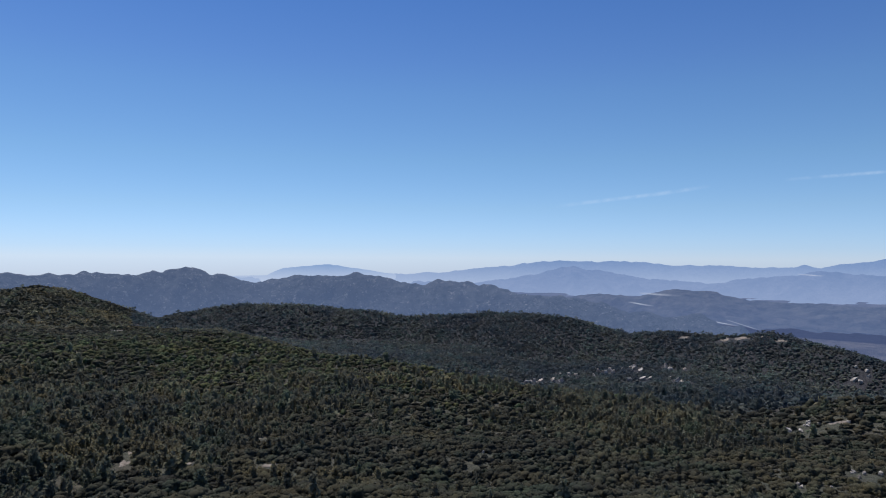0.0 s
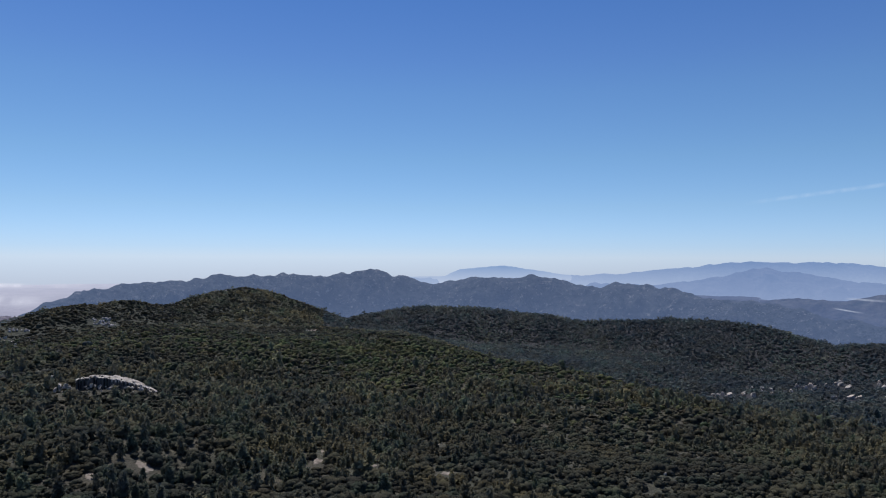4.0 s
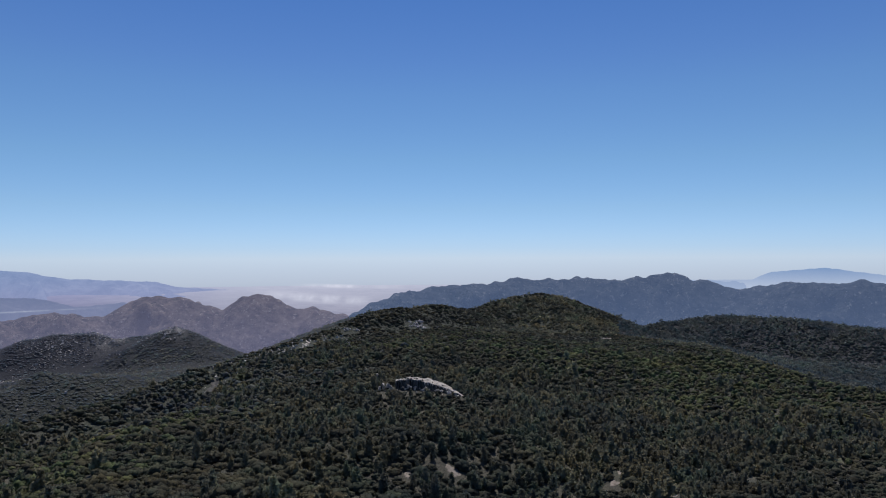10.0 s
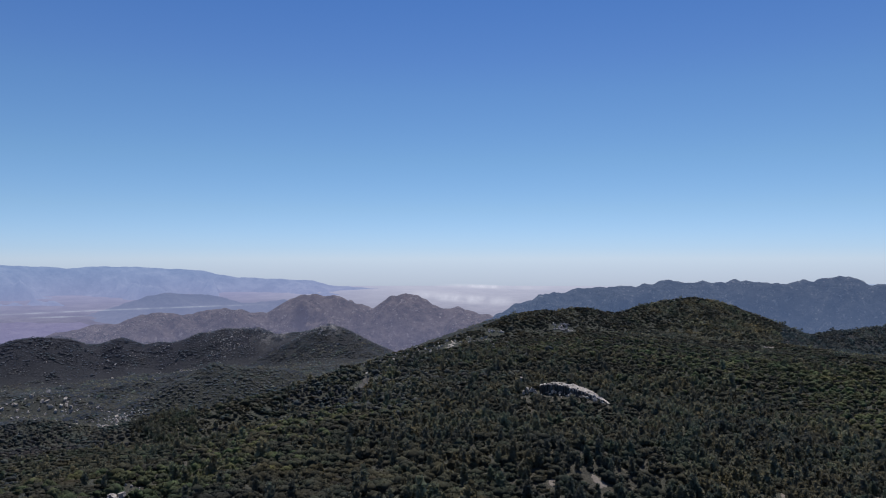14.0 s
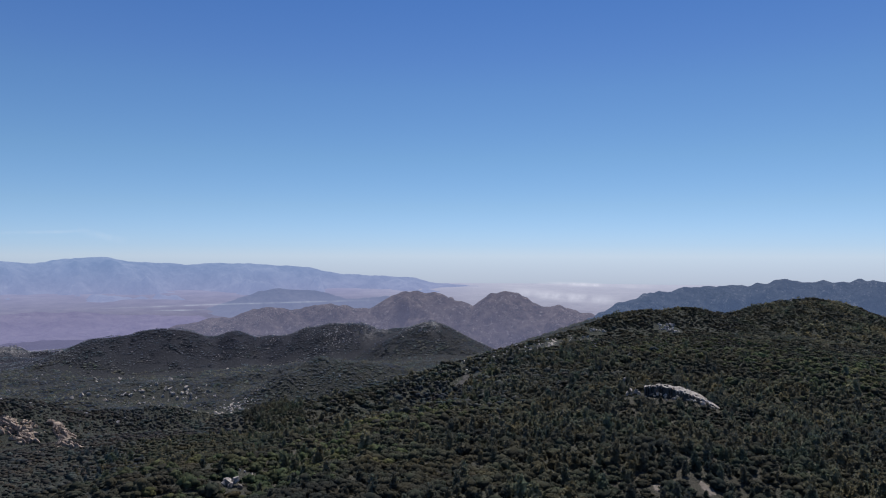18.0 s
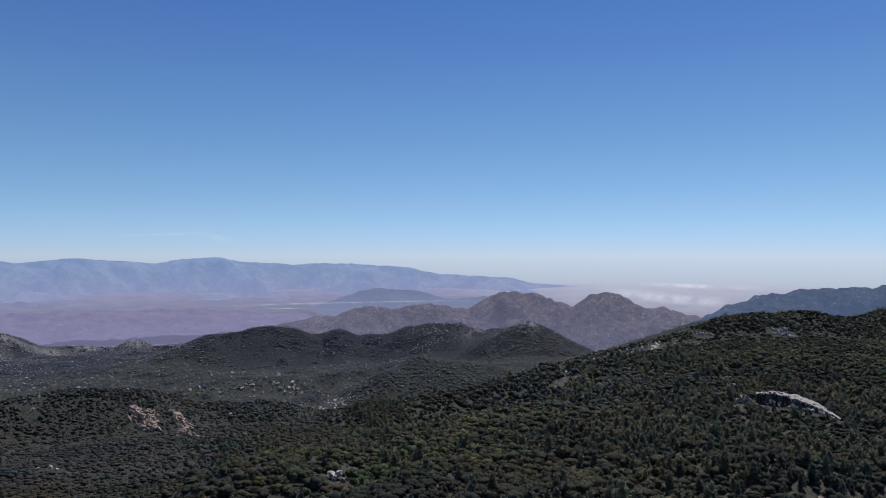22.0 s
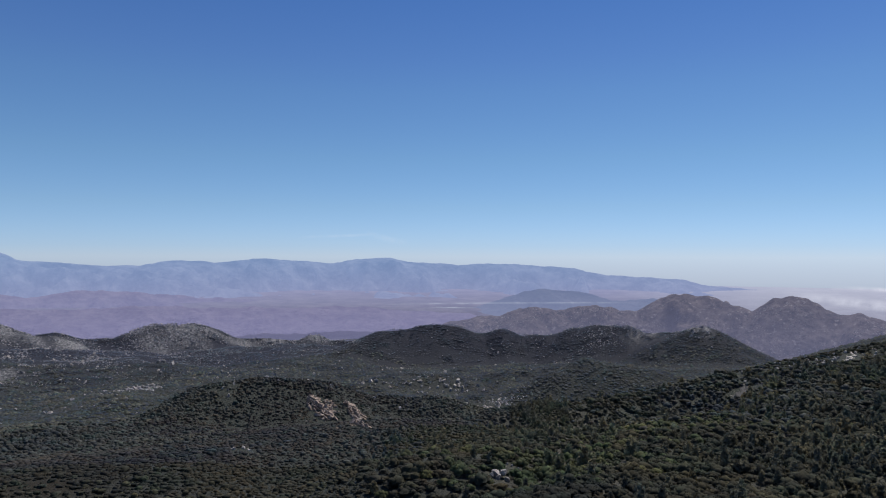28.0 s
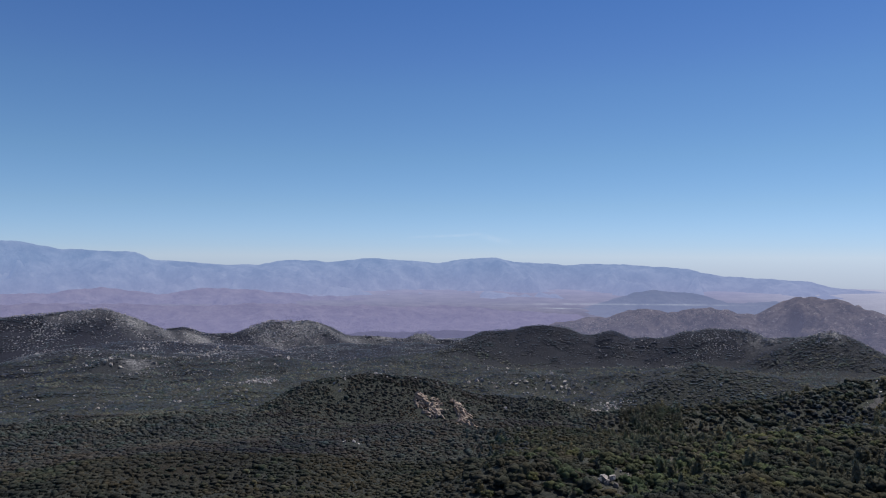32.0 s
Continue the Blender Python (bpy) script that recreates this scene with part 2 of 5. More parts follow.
SPUR_GREEN = [(70, 460, -133), (65.5, 500, -140), (59.1, 560, -149), (53.7, 610, -159), (49.8, 690, -162), (46.2, 750, -168), (43, 800, -171), (38.9, 860, -172)]
RIGHT = [(11.9, 1500, -149), (10.2, 1520, -135), (8, 1540, -129), (5.3, 1560, -123), (2.6, 1560, -127), (0.3, 1560, -134), (-4.3, 1550, -142), (-6.6, 1530, -150), (-11.2, 1500, -147), (-15.7, 1480, -139), (-17.9, 1460, -135), (-20, 1450, -139), (-22.6, 1430, -157), (-24.2, 1420, -172), (-26.2, 1400, -164), (-28.1, 1380, -158), (-30, 1360, -159), (-31.8, 1330, -156), (-34.6, 1300, -149), (-37.3, 1260, -159), (-40.1, 1220, -165), (-42.4, 1180, -172), (-52, 1150, -184)]
SHOULDER = [(14.5, 1250, -139), (9.3, 1120, -147), (4.8, 1020, -156), (-4.4, 870, -169), (-13.5, 770, -171), (-22.2, 700, -165), (-28.2, 630, -162), (-31.5, 590, -160)]
CORNER = [(-32.3, 560, -167), (-36.5, 600, -156), (-39.4, 620, -146), (-42.4, 650, -134), (-55, 700, -117)]
KNOBS = [(79.2, 1600, -235), (76.2, 1700, -197), (74.4, 1740, -176), (72.7, 1760, -179), (70, 1780, -168), (68.6, 1790, -173), (67.2, 1800, -193), (65.8, 1800, -197), (64.5, 1800, -186), (63.1, 1800, -201), (60.3, 1800, -193), (58.5, 1800, -178), (57.1, 1800, -171), (54.8, 1790, -176), (53.2, 1760, -191), (50.7, 1720, -174), (49, 1680, -153), (47.7, 1640, -177), (46, 1580, -204), (43.9, 1520, -214)]
ROCKHILL = [(118, 2000, -164), (106, 2000, -141), (104, 2000, -141), (102.6, 2010, -157), (99.7, 2030, -195), (98.4, 2050, -193), (97, 2080, -216), (93.8, 2100, -230), (93, 2110, -208), (91.8, 2120, -186), (89.2, 2130, -186), (87.9, 2140, -208), (86.2, 2140, -234), (84, 2140, -236), (80.8, 2130, -245), (79.9, 2120, -232), (78.5, 2100, -250), (75.7, 2050, -237)]
ROCKSPUR = [(97, 800, -185), (93.8, 840, -185), (90.9, 880, -184), (89.2, 930, -176), (87.5, 960, -167), (83.9, 970, -165), (80.3, 970, -166), (77.6, 980, -182), (74.8, 990, -192), (70.6, 980, -195), (67.4, 960, -202)]
KNOLL = [(70.2, 560, -162), (65.6, 590, -157), (60.3, 600, -155), (55.2, 590, -156), (51.1, 640, -151), (47.3, 680, -145)]
LOWGREEN = [(118, 470, -139), (107.9, 480, -139), (103.9, 500, -141), (99.6, 520, -143), (96.6, 530, -147), (94.2, 530, -158)]
MIDSPUR = [(59.8, 1300, -197), (57.5, 1330, -184), (54.3, 1300, -187), (50.8, 1240, -194), (48.1, 1180, -194)]
SLOPES = [(53.4, 400, -122), (37.4, 400, -137), (19.2, 400, -145), (2, 400, -139), (-7.7, 420, -137), (45.8, 520, -133), (28.4, 540, -134), (10.2, 540, -150), (-3.7, 560, -146), (30.3, 665, -124), (19.2, 740, -150), (6, 750, -148), (-3.7, 800, -150), (19.1, 1000, -139), (10.2, 1050, -135), (-13.6, 400, -150), (-26.2, 410, -146), (-13.5, 540, -156), (-26.2, 480, -148), (-35.9, 420, -140), (30.5, 800, -131), (29, 900, -123), (27, 1060, -113), (35, 960, -132), (33, 1060, -123), (24, 930, -122)]
VALLEY_EAST = [(-17.9, 1050, -212), (-28.2, 980, -203), (-33.6, 950, -196), (-4.3, 1150, -190)]
VALLEY_WEST = [(91.2, 500, -150), (79.6, 520, -165), (66.3, 470, -157), (52.6, 420, -138), (39.9, 400, -125), (32.5, 480, -120), (70.9, 1150, -232), (61.7, 1080, -236), (57.1, 1200, -239), (54.8, 800, -197), (83.7, 1150, -219), (91.3, 1250, -211), (75.3, 1450, -231), (52.5, 1300, -220), (102.5, 500, -148), (102.6, 850, -179), (97, 1050, -199), (100.8, 1400, -212), (90.9, 1450, -223), (102.6, 1750, -198), (90.9, 1800, -221), (82.1, 1750, -224), (70.6, 640, -165)]
OUTER = [(a, 150, -125) for a in range(-180, 180, 40)] + [(a, 300, -128) for a in range(-40, 120, 20)] + [(a, 900, -150) for a in range(130, 310, 30)]
OUTER += [(a, 2500, -345) for a in range(-180, 180, 15)] + [(a, 3600, -400) for a in range(-180, 180, 30)] + [(a, 4900, -400) for a in range(-180, 180, 30)]


def plan(row):
    az, r, z = row
    d = toward(az)
    return d.x * r, d.y * r, z + LEVEL


def hash_noise(x, y, seed):
    """Smooth value noise in [-1, 1] on arrays."""
    xi, yi = np.floor(x).astype(np.int64), np.floor(y).astype(np.int64)
    xf, yf = x - xi, y - yi
    u, v = xf * xf * (3 - 2 * xf), yf * yf * (3 - 2 * yf)

    def corner(a, b):
        h = (a * 374761393 + b * 668265263 + seed * 974634777) & 0xFFFFFFFF
        h = ((h ^ (h >> 13)) * 1274126177) & 0xFFFFFFFF
        return ((h ^ (h >> 16)) & 0xFFFF) / 32767.5 - 1

    return (corner(xi, yi) * (1 - u) + corner(xi + 1, yi) * u) * (1 - v) + (corner(xi, yi + 1) * (1 - u) + corner(xi + 1, yi + 1) * u) * v


def fbm(x, y, size, octaves, seed):
    total, amp = np.zeros_like(x), 0.5
    for k in range(octaves):
        total += amp * hash_noise(x / size + 17.3 * k, y / size - 9.1 * k, seed + k)
        size, amp = size * 0.5, amp * 0.5
    return total


def gullies(x, y, size, octaves, seed):
    total, amp = np.zeros_like(x), 0.5
    for k in range(octaves):
        total += amp * (1 - 2 * np.abs(hash_noise(x / size + 5.7 * k, y / size + 3.3 * k, seed + k)))
        size, amp = size * 0.5, amp * 0.55
    return total


def crest_height(x, y, rows, slope, round_off):
    """Height of one ridge (its crest line, with flanks that fall at the slope), and the distance from it."""
    pts = [plan(r) for r in rows]
    best, near = np.full(x.shape, -1e9), np.full(x.shape, 1e9)
    for (x0, y0, z0), (x1, y1, z1) in zip(pts, pts[1:]):
        dx, dy = x1 - x0, y1 - y0
        s = np.clip(((x - x0) * dx + (y - y0) * dy) / (dx * dx + dy * dy), 0, 1)
        d = np.hypot(x - x0 - s * dx, y - y0 - s * dy)
        near = np.minimum(near, d)
        best = np.maximum(best, z0 + s * (z1 - z0) - slope * (np.sqrt(d * d + round_off ** 2) - round_off))
    return best, near


def smooth_max(a, b, k):
    h = np.clip(0.5 + 0.5 * (a - b) / k, 0, 1)
    return b + (a - b) * h + k * h * (1 - h)


# ridge, flank slope, rounding of the crest
RIDGES = [(HUMP, 0.40, 30), (SPUR_GREEN, 0.36, 26), (RIGHT, 0.42, 36), (SHOULDER, 0.22, 60), (CORNER, 0.28, 30),
          (KNOBS, 0.50, 22), (ROCKHILL, 0.46, 16), (ROCKSPUR, 0.42, 32), (KNOLL, 0.30, 28), (LOWGREEN, 0.22, 25), (MIDSPUR, 0.45, 26)]
FLOOR = np.array([plan(r) for r in SLOPES + VALLEY_EAST + VALLEY_WEST + OUTER])


CARVE = 38.0           # depth of the gullies on the western slopes, metres


def land(x, y):
    """Height of the ground."""
    x, y = np.asarray(x, float), np.asarray(y, float)
    r = np.hypot(x, y)
    top, wsum = np.zeros_like(x), np.zeros_like(x)
    for fx, fy, fz in FLOOR:
        fr = math.hypot(fx, fy)
        w = 1.0 / ((x - fx) ** 2 + (y - fy) ** 2 + (0.10 * fr) ** 2) ** 2
        w *= (0.10 * fr) ** 2
        top += w * fz
        wsum += w
    z = top / wsum
    off = np.full(x.shape, 1e9)
    for rows, slope, round_off in RIDGES:
        top, near = crest_height(x, y, rows, slope, round_off)
        off = np.minimum(off, near)
        z = smooth_max(z, top, 8.0)
    far = np.clip((r - 300) / 700, 0, 1)
    bearing = np.degrees(np.arctan2(-x, y))
    wild = np.clip((bearing - 50) / 12, 0, 1) * np.clip((r - 750) / 400, 0, 1) * np.clip((2300 - r) / 300, 0, 1)
    cut = 0.5 - 0.5 * gullies(x + 0.35 * y, y, 300, 3, 47)
    z = z - CARVE * wild * cut * np.clip((off - 20) / 90, 0, 1)
    z = z + fbm(x, y, 160, 4, 11) * (3 + 5 * far) + gullies(x, y, 230, 4, 31) * (4 * far + 9 * wild) - 2 * far - 3 * wild
    return z


def add_mesh(name, verts, faces, material, smooth=True, parent=None):
    me = bpy.data.meshes.new(name)
    verts = np.asarray(verts, np.float32)
    faces = np.asarray(faces, np.int32)
    me.vertices.add(len(verts))
    me.vertices.foreach_set("co", verts.ravel())
    n = faces.shape[1]
    me.loops.add(faces.size)
    me.loops.foreach_set("vertex_index", faces.ravel())
    me.polygons.add(len(faces))
    me.polygons.foreach_set("loop_start", np.arange(0, faces.size, n, dtype=np.int32))
    me.polygons.foreach_set("use_smooth", np.full(len(faces), smooth))
    me.update(calc_edges=True)
    me.materials.append(material)
    ob = new(name, me)
    if parent:
        ob.parent = parent
    return ob


def grid_faces(rows, cols, wrap=False):
    i = np.arange(rows - 1)[:, None] * cols
    j = np.arange(cols if wrap else cols - 1)[None, :]
    k = (j + 1) % cols
    return np.stack([i + j, i + k, i + cols + k, i + cols + j], -1).reshape(-1, 4)


AZ = np.concatenate([np.arange(-60, 122, 0.5), np.arange(122, 300, 4.0)])
RAD = np.concatenate([[0.01], np.geomspace(30, 4960, 250)])
aa, rr = np.meshgrid(np.radians(AZ), RAD)
gx, gy = -np.sin(aa) * rr, np.cos(aa) * rr
ground = add_mesh("ground", np.stack([gx, gy, land(gx, gy)], -1).reshape(-1, 3), grid_faces(len(RAD), len(AZ), True), M_GROUND)


def beyond_crest(x, y):
    """1 on the far western side of the wooded ridge, 0 on the near hill."""
    r, a = np.hypot(x, y), np.degrees(np.arctan2(-x, y))
    crest = sorted((p[0], p[1]) for p in HUMP)
    edge = np.interp(a, [p[0] for p in crest], [p[1] for p in crest])
    out = np.clip((r - edge - 10) / 40, 0, 1) * (a > 33)
    return np.where(a > 63.8, np.clip((r - 620 - 6 * np.clip(76 - a, 0, 12)) / 90, 0, 1), out)


# bearing, distance, half widths in degrees and metres of the stony tops
STONY = [(91.0, 2095, 3.2, 95), (104.0, 1990, 3.2, 45), (81.0, 2120, 3.2, 45), (98.5, 1990, 3.0, 50), (52.3, 1760, 2.4, 40), (49.0, 1670, 1.0, 26), (101.5, 1560, 1.6, 20), (92.6, 1292, 1.2, 14), (86, 2110, 2, 26)]


def stony_ground(x, y):
    r, a = np.hypot(x, y), np.degrees(np.arctan2(-x, y))
    top = sum(np.exp(-((a - sa) / wa) ** 4 - ((r - sr) / wr) ** 2) for sa, sr, wa, wr in STONY)
    return np.clip(1.3 * top + 1.3 * fbm(x, y, 40, 3, 611) * (top > 0.05) - 0.45, 0, 1)


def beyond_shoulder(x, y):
    """1 on the shaded ridge east of the near hill, where colours take a haze tint."""
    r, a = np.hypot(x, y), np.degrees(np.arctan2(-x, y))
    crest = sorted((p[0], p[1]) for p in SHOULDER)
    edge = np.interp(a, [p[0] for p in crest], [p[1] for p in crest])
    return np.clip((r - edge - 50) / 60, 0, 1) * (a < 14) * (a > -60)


ga, gr = np.degrees(np.arctan2(-gx, gy)), np.hypot(gx, gy)
# the first layer is painted haze: grows westward with distance, covers the eastern ridge
cover = {"haze_tint": np.maximum(beyond_crest(gx, gy) * np.clip((gr - 1100) / 700, 0.0, 1), 0.75 * beyond_shoulder(gx, gy)),
         "chamise": np.clip((ga - 62) / 10, 0, 1) * np.clip((1150 - gr) / 250, 0, 1),
         "stony": stony_ground(gx, gy),
         "brush": np.clip((gr - 680) / 250, 0, 1) * (1 - beyond_shoulder(gx, gy)),
         "grass": np.exp(-((ga - 99) / 5) ** 2 - ((gr - 505) / 26) ** 2) + 0.5 * np.exp(-((ga - 86) / 9) ** 2 - ((gr - 440) / 60) ** 2)}
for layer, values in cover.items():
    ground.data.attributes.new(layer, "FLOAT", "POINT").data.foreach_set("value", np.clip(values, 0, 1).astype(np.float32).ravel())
tagged(ground, "steep mountain ground of litter, brush and granite soil", "ground", kind="structure")

# ---------------------------------------------------------------- far land
BLUE = [(41, 2180, -278), (38, 2230, -238), (35.4, 2300, -190), (32.7, 2400, -150), (30.8, 2500, -116), (29.6, 2560, -101), (28, 2600, -94), (26.7, 2640, -104), (24.8, 2700, -100), (23.9, 2720, -85), (22.1, 2760, -77), (21, 2780, -91), (19.4, 2800, -78), (17.8, 2820, -90), (14.5, 2850, -89), (13, 2870, -77), (12, 2880, -82), (11.5, 2900, -71), (9.4, 2900, -71), (8.5, 2880, -95), (7.1, 2850, -96), (4.9, 2800, -110), (3.1, 2760, -102), (0.3, 2720, -91), (-3.8, 2680, -80), (-6.1, 2640, -107), (-8, 2620, -112), (-8.9, 2600, -100), (-10.7, 2580, -96), (-13, 2540, -118), (-14.8, 2500, -126), (-17, 2460, -139), (-19.6, 2420, -142), (-20.9, 2400, -155), (-23, 2360, -171), (-24.6, 2320, -189), (-26.6, 2300, -191), (-30, 2260, -190), (-31.5, 2240, -204), (-34.6, 2200, -215)]
PEAKS = [(73, 2700, -309), (69, 2700, -260), (65.4, 2680, -218), (61.7, 2650, -181), (59.4, 2640, -193), (57.1, 2640, -176), (53.9, 2640, -195), (52.5, 2640, -157), (51.2, 2630, -131), (50.3, 2620, -124), (48.1, 2600, -137), (45.5, 2560, -169), (43.9, 2540, -131), (42.8, 2520, -123), (41.4, 2500, -140), (39.8, 2470, -170), (38.6, 2450, -163), (37.1, 2420, -184), (35.6, 2400, -194), (34.2, 2360, -212), (32, 2300, -293)]
FOOT = [(72, 3500, -291), (67.2, 3500, -253), (65.4, 3500, -225), (63.5, 3500, -189), (61.7, 3500, -160), (58.4, 3500, -166), (55.7, 3500, -207), (52.5, 3500, -199), (51.2, 3500, -215), (47, 3500, -254)]
GREAT = [(125, 4600, 71), (110.4, 4600, 84), (109, 4600, 79), (106.6, 4620, 38), (104.8, 4630, 32), (101.7, 4640, 20), (100.6, 4650, -21), (98.2, 4660, -40), (95.2, 4670, -58), (92.7, 4680, -58), (91.2, 4690, -28), (88.3, 4690, -28), (87.3, 4700, -37), (84.6, 4700, -13), (82.6, 4700, -20), (78.4, 4700, -42), (77.1, 4700, -23), (74.5, 4700, -9), (73.4, 4700, -9), (72.2, 4700, -31), (68.1, 4700, -56), (65.4, 4700, -41), (61.7, 4700, -56), (58.9, 4700, -71), (56.2, 4700, -115), (50.3, 4700, -139), (49, 4700, -171), (44.7, 4700, -203), (43.4, 4700, -229)]
PURPLE = [(125, 3300, -206), (106, 3300, -195), (99, 3250, -220), (91.8, 3200, -209), (86.6, 3150, -222), (77.6, 3150, -218), (70.7, 3150, -247), (65.6, 3100, -255)]
PURPLE2 = [(125, 3700, -167), (107.4, 3700, -170), (104, 3750, -158), (100.1, 3750, -190), (96.7, 3800, -163), (90.9, 3800, -196), (85.7, 3800, -224), (80.3, 3800, -247), (74.8, 3750, -274)]
FARR1 = [(-15.4, 3500, -226), (-20, 3500, -207), (-22.6, 3500, -193), (-25.7, 3500, -198), (-28.2, 3500, -167), (-30.7, 3480, -168), (-33.5, 3460, -202), (-36.5, 3440, -215), (-42.4, 3400, -215), (-60, 3400, -229)]
FARR2 = [(-6.2, 4300, -159), (-12.2, 4300, -171), (-16.3, 4300, -135), (-19.1, 4300, -85), (-20.4, 4300, -67), (-22.6, 4300, -87), (-26.5, 4300, -141), (-30.7, 4250, -154), (-34.3, 4200, -118), (-38, 4200, -92), (-40.1, 4200, -87), (-42.4, 4200, -98), (-60, 4200, -114)]
FARR3 = [(9, 4780, -155), (2, 4780, -145), (-4, 4760, -139), (-9.9, 4750, -118), (-15.9, 4750, -63), (-18.2, 4750, -36), (-24.4, 4750, -37), (-28.7, 4750, -59), (-33.5, 4750, -65), (-36.2, 4750, -72), (-37.3, 4750, -54), (-38.4, 4750, -67), (-40.1, 4750, -42), (-42.4, 4750, -20), (-60, 4750, -20)]
MESA = [(13, 4850, -157), (8, 4850, -150), (5.5, 4800, -145), (4.2, 4750, -144), (2.8, 4750, -88), (-0.7, 4750, -68), (-3.4, 4750, -98), (-6.2, 4750, -135), (-9.9, 4800, -147)]


def far_range(name, rows, width, floor, amp, material, label, seed, size=420.0, step=0.18, jag=0.0):
    """A far mountain range: a long crest with spurs and gullies on both flanks."""
    rows = sorted(rows)
    az = np.arange(rows[0][0], rows[-1][0] + step, step)
    rc = np.interp(az, [p[0] for p in rows], [p[1] for p in rows])
    zc = np.interp(az, [p[0] for p in rows], [p[2] for p in rows]) + LEVEL
    ends = np.clip(np.minimum(az - az[0], az[-1] - az) / 1.5, 0, 1)
    zc = np.where(np.abs(az - 30) < 75, floor + LEVEL + (zc - floor - LEVEL) * ends ** 0.6, zc)
    t = np.concatenate([np.linspace(-1, 0, 54), np.linspace(0, 1, 8)[1:]])
    tt, a2 = np.meshgrid(t, np.radians(az), indexing="ij")
    r2 = np.minimum(rc[None, :] + tt * width, 4975)
    x, y = -np.sin(a2) * r2, np.cos(a2) * r2
    fl = floor + LEVEL
    k = np.abs(tt)
    z = fl + (zc[None, :] - fl) * (1 - k ** 1.15)
    z = z + (gullies(x, y, size, 4, seed) - 0.7) * amp * np.clip((zc[None, :] - fl) / 170, 0, 1.2) * np.sin(np.pi * np.clip(k, 0, 1)) ** 1.2
    z = z + fbm(x, y, 100, 4, seed + 50) * jag * ends * (0.75 + 0.25 * np.clip(5 * k, 0, 1)) + fbm(x, y, 30, 2, seed + 60) * jag * 0.4 * ends
    sheet = np.stack([x, y, z], -1)
    tagged(add_mesh(name, sheet.reshape(-1, 3), grid_faces(len(t), len(az)), material), label, "mountain range", kind="structure")
    return sheet


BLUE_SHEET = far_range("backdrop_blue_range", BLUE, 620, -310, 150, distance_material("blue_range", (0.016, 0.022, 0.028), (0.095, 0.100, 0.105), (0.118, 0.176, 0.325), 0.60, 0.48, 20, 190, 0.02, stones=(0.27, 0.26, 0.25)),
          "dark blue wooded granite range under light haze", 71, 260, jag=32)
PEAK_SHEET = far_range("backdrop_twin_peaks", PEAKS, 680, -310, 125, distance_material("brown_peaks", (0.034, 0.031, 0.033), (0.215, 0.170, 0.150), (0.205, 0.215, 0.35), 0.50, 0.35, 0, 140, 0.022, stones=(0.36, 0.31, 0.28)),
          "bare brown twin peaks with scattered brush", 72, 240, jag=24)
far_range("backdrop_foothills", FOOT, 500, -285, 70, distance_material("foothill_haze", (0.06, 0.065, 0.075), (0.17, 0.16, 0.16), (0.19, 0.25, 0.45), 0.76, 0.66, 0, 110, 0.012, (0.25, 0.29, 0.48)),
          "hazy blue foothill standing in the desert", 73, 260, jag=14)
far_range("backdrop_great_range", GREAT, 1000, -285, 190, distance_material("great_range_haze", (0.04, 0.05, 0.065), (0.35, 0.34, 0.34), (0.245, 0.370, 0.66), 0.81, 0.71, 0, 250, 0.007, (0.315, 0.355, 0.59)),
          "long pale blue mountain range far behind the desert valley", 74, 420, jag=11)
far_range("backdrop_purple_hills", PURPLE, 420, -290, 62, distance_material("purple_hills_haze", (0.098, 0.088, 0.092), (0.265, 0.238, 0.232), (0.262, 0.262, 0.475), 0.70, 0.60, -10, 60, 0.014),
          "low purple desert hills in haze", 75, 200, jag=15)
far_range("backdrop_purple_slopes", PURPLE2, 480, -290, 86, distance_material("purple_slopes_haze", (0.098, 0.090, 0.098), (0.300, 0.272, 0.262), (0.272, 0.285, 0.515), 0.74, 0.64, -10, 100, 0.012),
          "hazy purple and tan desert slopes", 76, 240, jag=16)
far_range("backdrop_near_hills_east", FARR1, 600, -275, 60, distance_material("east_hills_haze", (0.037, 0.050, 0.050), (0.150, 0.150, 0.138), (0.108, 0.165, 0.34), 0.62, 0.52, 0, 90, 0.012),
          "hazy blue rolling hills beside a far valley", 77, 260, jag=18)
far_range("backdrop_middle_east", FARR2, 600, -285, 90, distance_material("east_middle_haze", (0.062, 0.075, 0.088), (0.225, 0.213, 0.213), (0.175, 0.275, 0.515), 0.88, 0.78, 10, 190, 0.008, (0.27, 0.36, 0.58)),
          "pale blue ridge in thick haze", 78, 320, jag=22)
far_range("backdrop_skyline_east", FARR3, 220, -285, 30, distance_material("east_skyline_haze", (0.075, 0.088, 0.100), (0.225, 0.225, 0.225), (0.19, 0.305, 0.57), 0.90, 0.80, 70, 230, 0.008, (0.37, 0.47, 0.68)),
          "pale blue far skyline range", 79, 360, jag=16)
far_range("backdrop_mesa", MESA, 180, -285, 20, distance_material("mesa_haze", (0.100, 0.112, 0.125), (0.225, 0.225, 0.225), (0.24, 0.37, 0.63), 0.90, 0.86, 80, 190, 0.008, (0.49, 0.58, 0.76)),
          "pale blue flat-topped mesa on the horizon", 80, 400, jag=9)


